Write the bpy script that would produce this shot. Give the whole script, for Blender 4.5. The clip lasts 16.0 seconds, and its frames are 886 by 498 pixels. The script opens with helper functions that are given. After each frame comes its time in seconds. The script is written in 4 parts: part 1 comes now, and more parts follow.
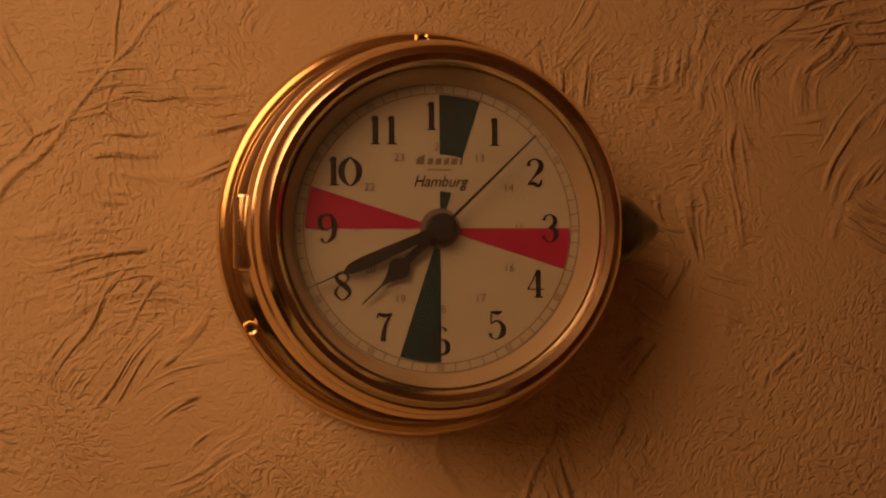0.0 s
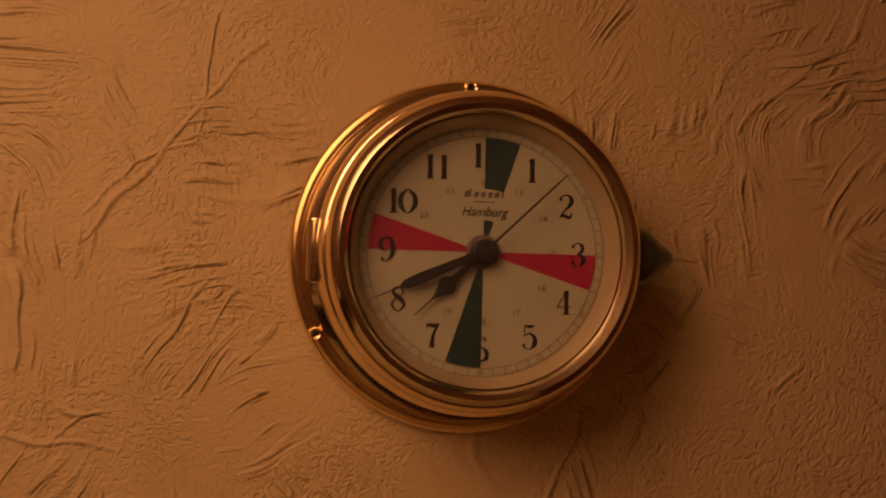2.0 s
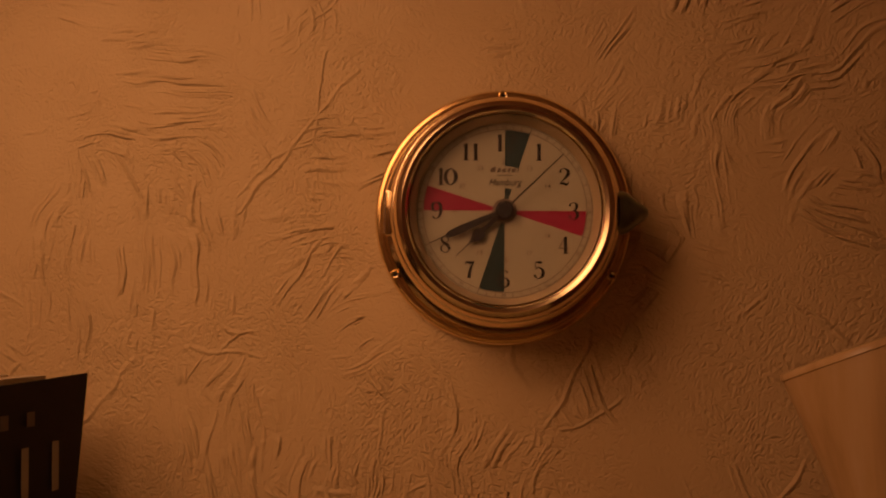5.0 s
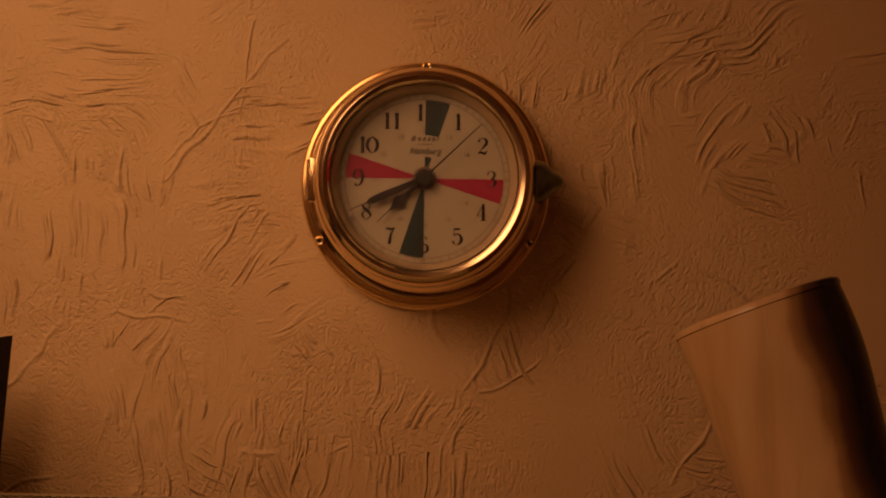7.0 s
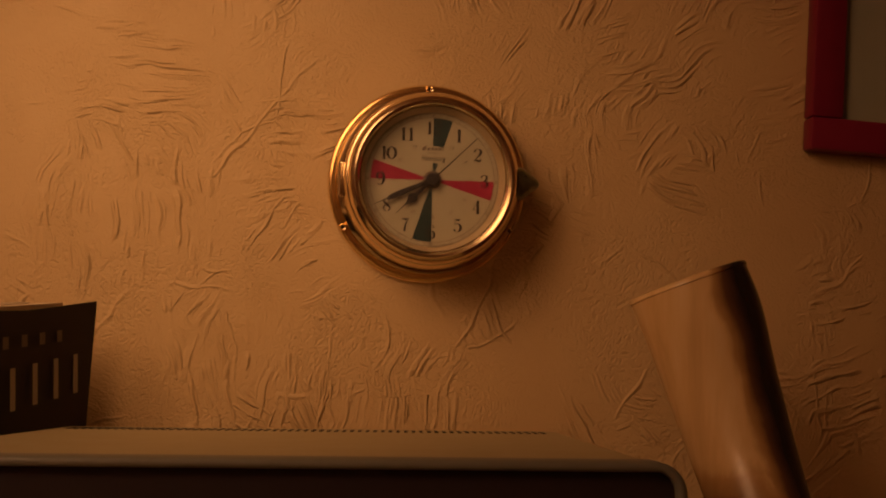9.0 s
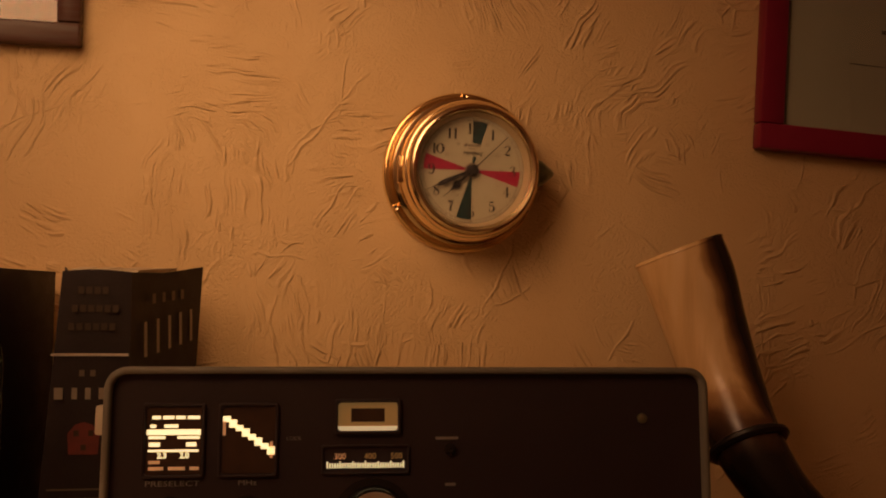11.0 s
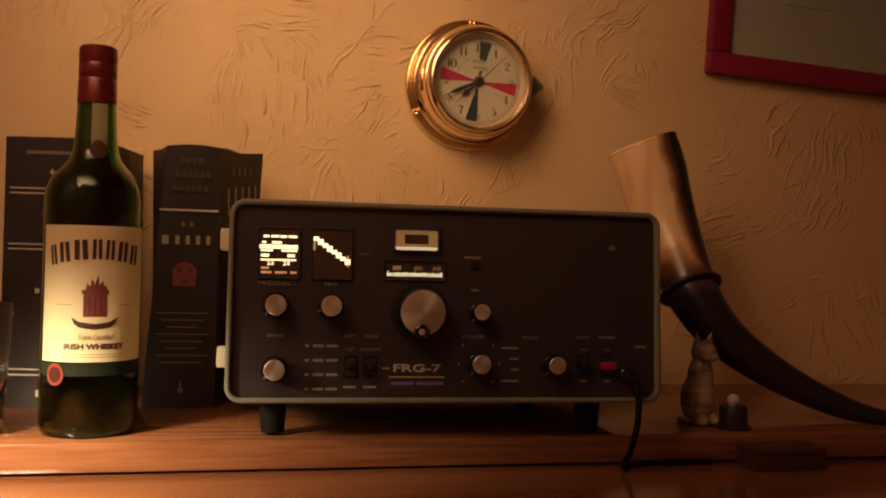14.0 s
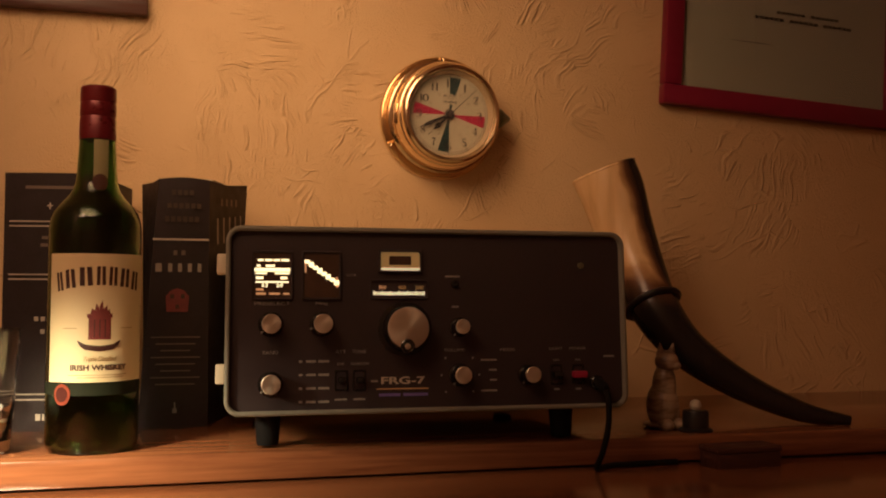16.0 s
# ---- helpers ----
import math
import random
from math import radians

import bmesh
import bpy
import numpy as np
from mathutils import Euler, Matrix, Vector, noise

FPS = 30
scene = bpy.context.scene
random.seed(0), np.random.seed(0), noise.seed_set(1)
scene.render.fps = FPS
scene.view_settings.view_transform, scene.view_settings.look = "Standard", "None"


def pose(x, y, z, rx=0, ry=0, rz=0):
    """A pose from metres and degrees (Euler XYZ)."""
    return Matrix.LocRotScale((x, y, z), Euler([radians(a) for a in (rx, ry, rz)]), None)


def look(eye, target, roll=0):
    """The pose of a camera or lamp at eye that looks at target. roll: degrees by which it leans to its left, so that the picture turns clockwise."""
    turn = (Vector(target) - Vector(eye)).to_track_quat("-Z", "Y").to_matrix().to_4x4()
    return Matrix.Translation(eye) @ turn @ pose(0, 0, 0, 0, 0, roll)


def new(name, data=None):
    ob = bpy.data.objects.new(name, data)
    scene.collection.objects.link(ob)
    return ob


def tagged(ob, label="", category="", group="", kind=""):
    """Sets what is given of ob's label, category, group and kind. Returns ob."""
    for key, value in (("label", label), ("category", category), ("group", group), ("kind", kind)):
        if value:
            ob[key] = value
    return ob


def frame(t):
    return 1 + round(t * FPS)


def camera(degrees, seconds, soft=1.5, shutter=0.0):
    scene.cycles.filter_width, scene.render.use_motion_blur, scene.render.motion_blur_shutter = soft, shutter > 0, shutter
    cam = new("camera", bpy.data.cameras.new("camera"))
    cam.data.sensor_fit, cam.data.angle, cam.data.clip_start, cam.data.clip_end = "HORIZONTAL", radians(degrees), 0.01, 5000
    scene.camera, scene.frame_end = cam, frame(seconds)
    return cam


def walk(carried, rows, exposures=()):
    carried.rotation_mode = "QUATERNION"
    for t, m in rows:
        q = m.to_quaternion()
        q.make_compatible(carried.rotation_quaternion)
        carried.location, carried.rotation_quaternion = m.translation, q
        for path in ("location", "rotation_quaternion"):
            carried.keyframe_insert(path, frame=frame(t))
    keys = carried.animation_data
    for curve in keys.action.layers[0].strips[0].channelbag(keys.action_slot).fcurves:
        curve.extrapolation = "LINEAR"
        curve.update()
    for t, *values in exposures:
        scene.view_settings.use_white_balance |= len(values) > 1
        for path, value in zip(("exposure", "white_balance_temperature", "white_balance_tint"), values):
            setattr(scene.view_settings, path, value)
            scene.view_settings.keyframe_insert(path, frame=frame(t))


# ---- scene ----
cam = camera(50.6, 16.0, soft=2.0)
PATH = [
    (0, (0.007, -0.35, 0.309), (0.267, 1.626, 0.47), -1.0),
    (0.5, (0.005, -0.354, 0.308), (0.251, 1.623, 0.489), -0.7),
    (1, (0.002, -0.366, 0.308), (0.24, 1.611, 0.497), -0.1),
    (1.5, (-0.004, -0.383, 0.304), (0.224, 1.594, 0.504), 0.4),
    (2, (-0.004, -0.399, 0.303), (0.191, 1.58, 0.518), 1.0),
    (2.5, (0.009, -0.418, 0.303), (0.174, 1.564, 0.519), 0.8),
    (3, (0.007, -0.45, 0.302), (0.079, 1.535, 0.541), 0.2),
    (5.5, (0.062, -0.554, 0.254), (-0.087, 1.428, 0.483), 0.8),
    (6, (0.069, -0.554, 0.253), (-0.03, 1.433, 0.463), 0.6),
    (6.5, (0.067, -0.559, 0.252), (0.007, 1.43, 0.456), 0.6),
    (7, (0.071, -0.561, 0.252), (0.016, 1.429, 0.443), 0.8),
    (7.5, (0.064, -0.569, 0.252), (0.047, 1.424, 0.421), 0.8),
    (8, (0.032, -0.609, 0.25), (0.036, 1.384, 0.421), 0.3),
    (8.5, (0.021, -0.661, 0.246), (0.087, 1.332, 0.404), 0.6),
    (11, (-0.118, -0.86, 0.226), (0.218, 1.109, 0.332), 0.7),
    (11.5, (-0.144, -0.913, 0.209), (0.181, 1.059, 0.292), 0.8),
    (12, (-0.165, -0.956, 0.194), (0.163, 1.017, 0.249), 1.0),
    (12.5, (-0.179, -0.979, 0.181), (0.157, 0.992, 0.204), 1.4),
    (13, (-0.18, -1.003, 0.166), (0.177, 0.965, 0.178), 1.2),
    (13.5, (-0.189, -1.022, 0.156), (0.189, 0.942, 0.161), 1.5),
    (14, (-0.2, -1.051, 0.146), (0.211, 0.906, 0.163), 1.5),
    (14.5, (-0.209, -1.064, 0.14), (0.21, 0.892, 0.175), 1.3),
    (15, (-0.217, -1.08, 0.142), (0.232, 0.868, 0.199), 0.6),
    (15.5, (-0.223, -1.091, 0.136), (0.259, 0.848, 0.222), 0.4),
    (16, (-0.229, -1.104, 0.133), (0.262, 0.833, 0.224), 0.2),
]
walk(cam, [(t, look(eye, target, roll)) for t, eye, target, roll in PATH],
     [(0, -1.16, 6000, 19), (3, -1.32, 6050, 22), (5.5, -1.40, 6430, 30), (8, -1.18, 6380, 26), (8.5, -1.15, 6280, 20), (11, -0.84, 5800, 12), (12.5, -0.44, 5330, 8), (16, -0.40, 5080, 7)])

# ---- world and light ----
world = bpy.data.worlds.new("room_dark")
scene.world = world
world.use_nodes = True
world.node_tree.nodes["Background"].inputs[0].default_value = (0.9, 0.5, 0.22, 1)
world.node_tree.nodes["Background"].inputs[1].default_value = 0.02


def spot(name, place, aim, watts, colour, radius, cone):
    d = bpy.data.lights.new(name, "SPOT")
    d.energy, d.color, d.shadow_soft_size, d.spot_size, d.spot_blend = watts, colour, radius, radians(cone), 1.0
    ob = new(name, d)
    ob.matrix_world = look(place, aim)
    return ob


WARM = (1.0, 0.515, 0.205)
spot("shaded_lamp_light", (-0.35, -0.508, 0.64), (-0.12, 0.0, 0.355), 21.5, WARM, 0.26, 83)
spot("table_lamp_light", (-0.50, -0.50, 0.17), (-0.38, -0.38, -0.03), 24.0, (1.0, 0.70, 0.34), 0.03, 84)
# added fill: unseen point light that lifts the darks and brass reflections
room = bpy.data.lights.new("room_fill_light", "POINT")
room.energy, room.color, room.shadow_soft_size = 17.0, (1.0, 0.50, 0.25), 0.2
new("room_fill_light", room).location = (-1.2, -1.6, 1.35)


# ---- materials ----
class Nodes:
    """Short hand for building a node tree."""

    def __init__(self, name):
        self.mat = bpy.data.materials.new(name)
        self.mat.use_nodes = True
        self.tree = self.mat.node_tree
        self.bsdf = self.tree.nodes["Principled BSDF"]

    def add(self, kind, operation="", feature=""):
        n = self.tree.nodes.new(kind)
        if operation:
            n.operation = operation
        if feature:
            n.feature = feature
        return n

    def link(self, a, b):
        self.tree.links.new(a, b)

    def maths(self, op, a, b=None):
        n = self.add("ShaderNodeMath", operation=op)
        for i, v in enumerate((a, b)):
            if v is None:
                continue
            if isinstance(v, (int, float)):
                n.inputs[i].default_value = v
            else:
                self.link(v, n.inputs[i])
        return n.outputs[0]

    def step(self, value, low, high, to_low=0.0, to_high=1.0):
        n = self.add("ShaderNodeMapRange")
        n.interpolation_type = "SMOOTHSTEP"
        for i, v in zip((1, 2, 3, 4), (low, high, to_low, to_high)):
            n.inputs[i].default_value = v
        self.link(value, n.inputs[0])
        return n.outputs[0]

    def noise(self, vector, scale, detail=3.0, rough=0.5, distortion=0.0):
        n = self.add("ShaderNodeTexNoise")
        n.inputs["Scale"].default_value, n.inputs["Detail"].default_value = scale, detail
        n.inputs["Roughness"].default_value, n.inputs["Distortion"].default_value = rough, distortion
        if vector is not None:
            self.link(vector, n.inputs["Vector"])
        return n.outputs["Fac"]

    def ramp(self, fac, stops):
        n = self.add("ShaderNodeValToRGB")
        while len(n.color_ramp.elements) < len(stops):
            n.color_ramp.elements.new(0.5)
        for e, (p, c) in zip(n.color_ramp.elements, stops):
            e.position, e.color = p, (*c, 1)
        self.link(fac, n.inputs[0])
        return n.outputs[0]

    def bump(self, height, strength, distance):
        n = self.add("ShaderNodeBump")
        n.inputs["Strength"].default_value, n.inputs["Distance"].default_value = strength, distance
        self.link(height, n.inputs["Height"])
        self.link(n.outputs[0], self.bsdf.inputs["Normal"])

    def coords(self):
        return self.add("ShaderNodeTexCoord").outputs["Object"]


def plain(name, colour, rough=0.5, metal=0.0, vary=0.12, grain=60.0, bump=0.0, emit=0.0, coat=0.0, spec=0.5):
    """Paint, paper, plastic or metal with uneven tone and gloss."""
    n = Nodes(name)
    v = n.coords()
    a, b = n.noise(v, grain, 4.0), n.noise(v, grain * 0.13, 2.0)
    mix = n.maths("ADD", n.maths("MULTIPLY", a, 0.5), n.maths("MULTIPLY", b, 0.5))
    dark = tuple(c * (1 - vary) for c in colour)
    light = tuple(min(1, c * (1 + vary)) for c in colour)
    n.link(n.ramp(mix, [(0.3, dark), (0.7, light)]), n.bsdf.inputs["Base Color"])
    n.link(n.step(mix, 0.25, 0.75, max(0.02, rough * 0.8), min(1, rough * 1.25)), n.bsdf.inputs["Roughness"])
    n.bsdf.inputs["Metallic"].default_value = metal
    n.bsdf.inputs["Coat Weight"].default_value = coat
    n.bsdf.inputs["Specular IOR Level"].default_value = spec
    n.bsdf.inputs["Coat Roughness"].default_value = 0.08
    if bump:
        n.bump(a, 0.6, bump)
    if emit:
        n.bsdf.inputs["Emission Color"].default_value = (*colour, 1)
        n.bsdf.inputs["Emission Strength"].default_value = emit
    return n.mat


def wallpaper():
    """Embossed wallpaper: leathery crumple in patches, fans of fine parallel ridges, a few long creases."""
    n = Nodes("embossed_wallpaper")
    v = n.coords()
    warp = n.add("ShaderNodeTexNoise")
    warp.inputs["Scale"].default_value, warp.inputs["Detail"].default_value = 11.0, 2.0
    n.link(v, warp.inputs["Vector"])
    shift = n.add("ShaderNodeVectorMath", operation="MULTIPLY_ADD")
    n.link(warp.outputs["Color"], shift.inputs[0])
    shift.inputs[1].default_value = (0.05, 0.05, 0.05)
    n.link(v, shift.inputs[2])
    w = shift.outputs[0]
    at = n.add("ShaderNodeSeparateXYZ")
    n.link(w, at.inputs[0])
    # fans of ridges, each patch with its own direction
    height = None
    for k, (scale, pitch, cut) in enumerate(((9.0, 0.0044, 0.42), (14.0, 0.0036, 0.46), (6.0, 0.0052, 0.45))):
        move = n.add("ShaderNodeVectorMath", operation="ADD")
        n.link(w, move.inputs[0])
        move.inputs[1].default_value = (1.7 * k + 0.31, 0.9 * k, 2.3 * k)
        cell = n.add("ShaderNodeTexVoronoi", feature="F1")
        cell.inputs["Scale"].default_value = scale
        n.link(move.outputs[0], cell.inputs["Vector"])
        tone = n.add("ShaderNodeSeparateColor")
        n.link(cell.outputs["Color"], tone.inputs[0])
        angle = n.maths("MULTIPLY", tone.outputs[0], 6.283)
        cos, sin = n.maths("COSINE", angle), n.maths("SINE", angle)
        u = n.maths("ADD", n.maths("MULTIPLY", at.outputs[0], cos), n.maths("MULTIPLY", at.outputs[2], sin))
        along = n.maths("SUBTRACT", n.maths("MULTIPLY", at.outputs[2], cos), n.maths("MULTIPLY", at.outputs[0], sin))
        grid = n.add("ShaderNodeCombineXYZ")
        n.link(n.maths("MULTIPLY", u, 1 / pitch), grid.inputs[0])
        n.link(n.maths("MULTIPLY", along, 0.085 / pitch), grid.inputs[1])
        n.link(tone.outputs[2], grid.inputs[2])
        s = n.step(n.noise(grid.outputs[0], 1.0, 2.0, 0.45), 0.47, 0.70)
        mask = n.maths("MULTIPLY", n.step(n.noise(move.outputs[0], 19.0 + 7 * k, 2.0), cut, cut + 0.13), n.step(tone.outputs[1], 0.15, 0.35))
        mask = n.maths("MULTIPLY", mask, n.step(cell.outputs["Distance"], 0.60, 0.25))
        ridge = n.maths("MULTIPLY", n.maths("MULTIPLY", s, mask), 1.35)
        height = ridge if height is None else n.maths("MAXIMUM", height, ridge)
    # a few long, thin creases
    for scale, width, cut in ((4.5, 0.009, 0.50), (9.0, 0.015, 0.54)):
        edge = n.add("ShaderNodeTexVoronoi", feature="DISTANCE_TO_EDGE")
        edge.inputs["Scale"].default_value = scale
        n.link(w, edge.inputs["Vector"])
        crease = n.maths("MULTIPLY", n.step(edge.outputs["Distance"], width, 0.0), n.step(n.noise(v, 14.0, 2.0), cut, cut + 0.1))
        height = n.maths("MAXIMUM", height, n.maths("MULTIPLY", crease, 0.75))
    # leathery crumple, strong in patches and faint elsewhere
    fold = n.maths("ABSOLUTE", n.maths("SUBTRACT", n.noise(w, 260.0, 2.0, 0.5, 0.3), 0.5))
    leather = n.step(fold, 0.20, 0.0)
    patch = n.step(n.noise(v, 15.0, 3.0, 0.6), 0.38, 0.60, 0.12, 0.34)
    height = n.maths("ADD", height, n.maths("MULTIPLY", leather, patch))
    height = n.maths("ADD", height, n.maths("MULTIPLY", n.noise(v, 420.0, 4.0, 0.6), 0.26))
    height = n.maths("ADD", height, n.maths("MULTIPLY", n.noise(v, 45.0, 3.0), 0.55))
    n.bump(height, 0.9, 0.0016)
    tone = n.noise(v, 7.0, 5.0)
    n.link(n.ramp(tone, [(0.3, (0.67, 0.455, 0.212)), (0.7, (0.75, 0.53, 0.263))]), n.bsdf.inputs["Base Color"])
    n.bsdf.inputs["Roughness"].default_value = 0.6
    return n.mat


def wood(name, dark, light, rough=0.25, stretch=(1.6, 30, 30)):
    n = Nodes(name)
    m = n.add("ShaderNodeMapping")
    m.inputs["Scale"].default_value = stretch
    n.link(n.coords(), m.inputs["Vector"])
    a = n.noise(m.outputs[0], 1.6, 6.0, 0.6, 1.2)
    b = n.noise(m.outputs[0], 9.0, 4.0, 0.6)
    mix = n.maths("ADD", n.maths("MULTIPLY", a, 0.7), n.maths("MULTIPLY", b, 0.3))
    n.link(n.ramp(mix, [(0.32, dark), (0.5, tuple((p + q) / 2 for p, q in zip(dark, light))), (0.68, light)]), n.bsdf.inputs["Base Color"])
    n.link(n.step(b, 0.3, 0.7, rough * 0.8, rough * 1.4), n.bsdf.inputs["Roughness"])
    n.bsdf.inputs["Coat Weight"].default_value = 0.3
    n.bsdf.inputs["Coat Roughness"].default_value = 0.15
    n.bump(b, 0.25, 0.0004)
    return n.mat


def glass(name, colour, rough=0.0, ior=1.5):
    n = Nodes(name)
    n.bsdf.inputs["Base Color"].default_value = (*colour, 1)
    n.bsdf.inputs["Transmission Weight"].default_value = 1.0
    n.bsdf.inputs["Roughness"].default_value = rough
    n.bsdf.inputs["IOR"].default_value = ior
    return n.mat


PAPER_WALL = wallpaper()
ROOM_WALL = plain("room_wall_paint", (0.74, 0.58, 0.40), 0.8, bump=0.001)
DESK_WOOD = wood("varnished_red_brown_wood", (0.13, 0.043, 0.016), (0.33, 0.132, 0.047), 0.16)
FLOOR_WOOD = wood("dark_floor_wood", (0.10, 0.05, 0.02), (0.2, 0.1, 0.05), 0.45)
BRASS = plain("polished_brass", (0.96, 0.77, 0.47), 0.16, 1.0, 0.06, 90)
BRASS_OLD = plain("tarnished_brass", (0.23, 0.24, 0.15), 0.30, 0.75, 0.35, 120)
DIAL = plain("cream_dial_enamel", (0.385, 0.345, 0.235), 0.4, vary=0.04)
INK = plain("black_ink", (0.015, 0.012, 0.012), 0.5)
INK_SOFT = plain("grey_brown_ink", (0.16, 0.12, 0.09), 0.6)
RED = plain("red_print", (0.31, 0.008, 0.042), 0.5, vary=0.05)
GREEN = plain("dark_green_print", (0.010, 0.034, 0.034), 0.5, vary=0.05)
BAND_GREEN = plain("dark_olive_band_paper", (0.014, 0.017, 0.008), 0.75, spec=0.15)
RING_GILT = plain("satin_gilt_ring", (0.56, 0.42, 0.24), 0.38, 0.5, 0.05)
CLEAR = glass("clear_glass", (1, 1, 1))
CASE = plain("grey_beige_hammer_paint", (0.46, 0.39, 0.21), 0.5, vary=0.07, grain=300, bump=0.0003)
RIM = plain("light_grey_bezel_paint", (0.21, 0.205, 0.165), 0.45, vary=0.08, grain=200)
PANEL = plain("black_front_panel_paint", (0.037, 0.025, 0.026), 0.55, vary=0.15, grain=400, bump=0.0001, spec=0.3)
PANEL_GLOSS = plain("glossy_black_plastic", (0.012, 0.011, 0.011), 0.12, vary=0.1)
RUBBER = plain("black_rubber", (0.007, 0.006, 0.006), 0.7, spec=0.2)
ALU = plain("spun_aluminium", (0.64, 0.57, 0.46), 0.38, 0.8, 0.06, 200)
turned = ALU.node_tree.nodes.new("ShaderNodeTangent")
turned.direction_type, turned.axis = "RADIAL", "Y"
ALU.node_tree.links.new(turned.outputs[0], ALU.node_tree.nodes["Principled BSDF"].inputs["Tangent"])
ALU.node_tree.nodes["Principled BSDF"].inputs["Anisotropic"].default_value = 0.75
WHITE_INK = plain("grey_white_screen_print", (0.27, 0.25, 0.215), 0.6)
MODEL_INK = plain("pale_gold_model_print", (0.52, 0.46, 0.34), 0.5)
BLUE_INK = plain("blue_screen_print", (0.16, 0.12, 0.40), 0.5)
BUMPER = plain("ivory_plastic", (0.62, 0.56, 0.42), 0.5)
LIT = plain("lit_dial_marks", (1.0, 0.74, 0.32), 0.5, emit=2.2)
LIT_DIM = plain("dim_lit_dial_marks", (1.0, 0.50, 0.18), 0.5, emit=0.35)
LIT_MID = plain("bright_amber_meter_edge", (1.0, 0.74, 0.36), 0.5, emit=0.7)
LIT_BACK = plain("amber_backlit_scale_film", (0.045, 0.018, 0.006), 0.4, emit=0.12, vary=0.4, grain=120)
LIT_GLOW = plain("lit_meter_face", (0.34, 0.17, 0.04), 0.6, emit=0.6, spec=0.1)
BOTTLE_GLASS = glass("green_bottle_glass", (0.14, 0.30, 0.07), 0.02)
LABEL = plain("cream_paper_label", (0.72, 0.62, 0.36), 0.6, vary=0.05)
CAP_RED = plain("dark_red_foil", (0.13, 0.008, 0.010), 0.3, 0.3, 0.15, 200)
BOOK_BLACK = plain("black_book_cloth", (0.034, 0.025, 0.025), 0.55, vary=0.2, grain=500, bump=0.0002, spec=0.18)
PAGES = plain("cream_book_pages", (0.66, 0.55, 0.38), 0.8, vary=0.1, grain=400)
GOLD = plain("gold_foil_stamp", (0.75, 0.52, 0.22), 0.35, 0.6)
BOOK_PRINT_DARK = plain("faint_book_print", (0.065, 0.045, 0.032), 0.6, spec=0.2)
BOOK_PRINT = plain("dim_brown_book_print", (0.13, 0.095, 0.065), 0.6)
BOOK_PRINT_PALE = plain("greyish_book_print", (0.30, 0.26, 0.20), 0.6)
SILVER_INK = plain("pale_grey_book_print", (0.50, 0.44, 0.36), 0.5)
FRAME_RED = plain("crimson_frame_lacquer", (0.22, 0.008, 0.035), 0.35, vary=0.1)
FRAME_BROWN = wood("brown_frame_wood", (0.045, 0.013, 0.007), (0.095, 0.030, 0.014), 0.6)
POSTER = plain("greyish_certificate_paper", (0.27, 0.25, 0.17), 0.7, vary=0.05, grain=20)


# ---- mesh helpers ----
def part(name, bm, material, parent=None, label=""):
    """Links a bmesh as one mesh object under its thing."""
    me = bpy.data.meshes.new(name)
    bmesh.ops.recalc_face_normals(bm, faces=bm.faces)
    bm.to_mesh(me)
    bm.free()
    me.materials.append(material)
    ob = new(name, me)
    if parent:
        ob.parent = parent
    if label:
        tagged(ob, label)
    return ob


def soft(bm, angle=35):
    """Smooth faces, with sharp edges kept where they bend by more than the angle."""
    bmesh.ops.recalc_face_normals(bm, faces=bm.faces)
    bm.normal_update()
    for f in bm.faces:
        f.smooth = True
    for e in bm.edges:
        if len(e.link_faces) == 2 and e.calc_face_angle(0) > radians(angle):
            e.smooth = False
    return bm


def box(sx, sy, sz, bevel=0.0, at=(0, 0, 0), segments=2, turn=None):
    bm = bmesh.new()
    bmesh.ops.create_cube(bm, size=1)
    bmesh.ops.scale(bm, vec=(sx, sy, sz), verts=bm.verts)
    if bevel:
        bmesh.ops.bevel(bm, geom=bm.edges[:], offset=bevel, segments=segments, profile=0.5, affect="EDGES")
    if turn:
        bmesh.ops.transform(bm, matrix=turn, verts=bm.verts)
    bmesh.ops.translate(bm, vec=at, verts=bm.verts)
    return soft(bm)


def lathe(profile, segments=64, closed=False):
    """Turns a line of (radius, height) round the z axis."""
    bm = bmesh.new()
    rings = []
    for r, z in profile:
        if r < 1e-6:
            rings.append([bm.verts.new((0, 0, z))])
        else:
            rings.append([bm.verts.new((r * math.cos(2 * math.pi * i / segments), r * math.sin(2 * math.pi * i / segments), z)) for i in range(segments)])
    pairs = list(zip(rings, rings[1:])) + ([(rings[-1], rings[0])] if closed else [])
    for a, b in pairs:
        for i in range(segments):
            j = (i + 1) % segments
            q = [a[i % len(a)], a[j % len(a)], b[j % len(b)], b[i % len(b)]]
            q = [p for k, p in enumerate(q) if p not in q[:k]]
            if len(q) > 2:
                bm.faces.new(q)
    return soft(bm)


def moved(bm, m):
    bmesh.ops.transform(bm, matrix=m, verts=bm.verts)
    return bm


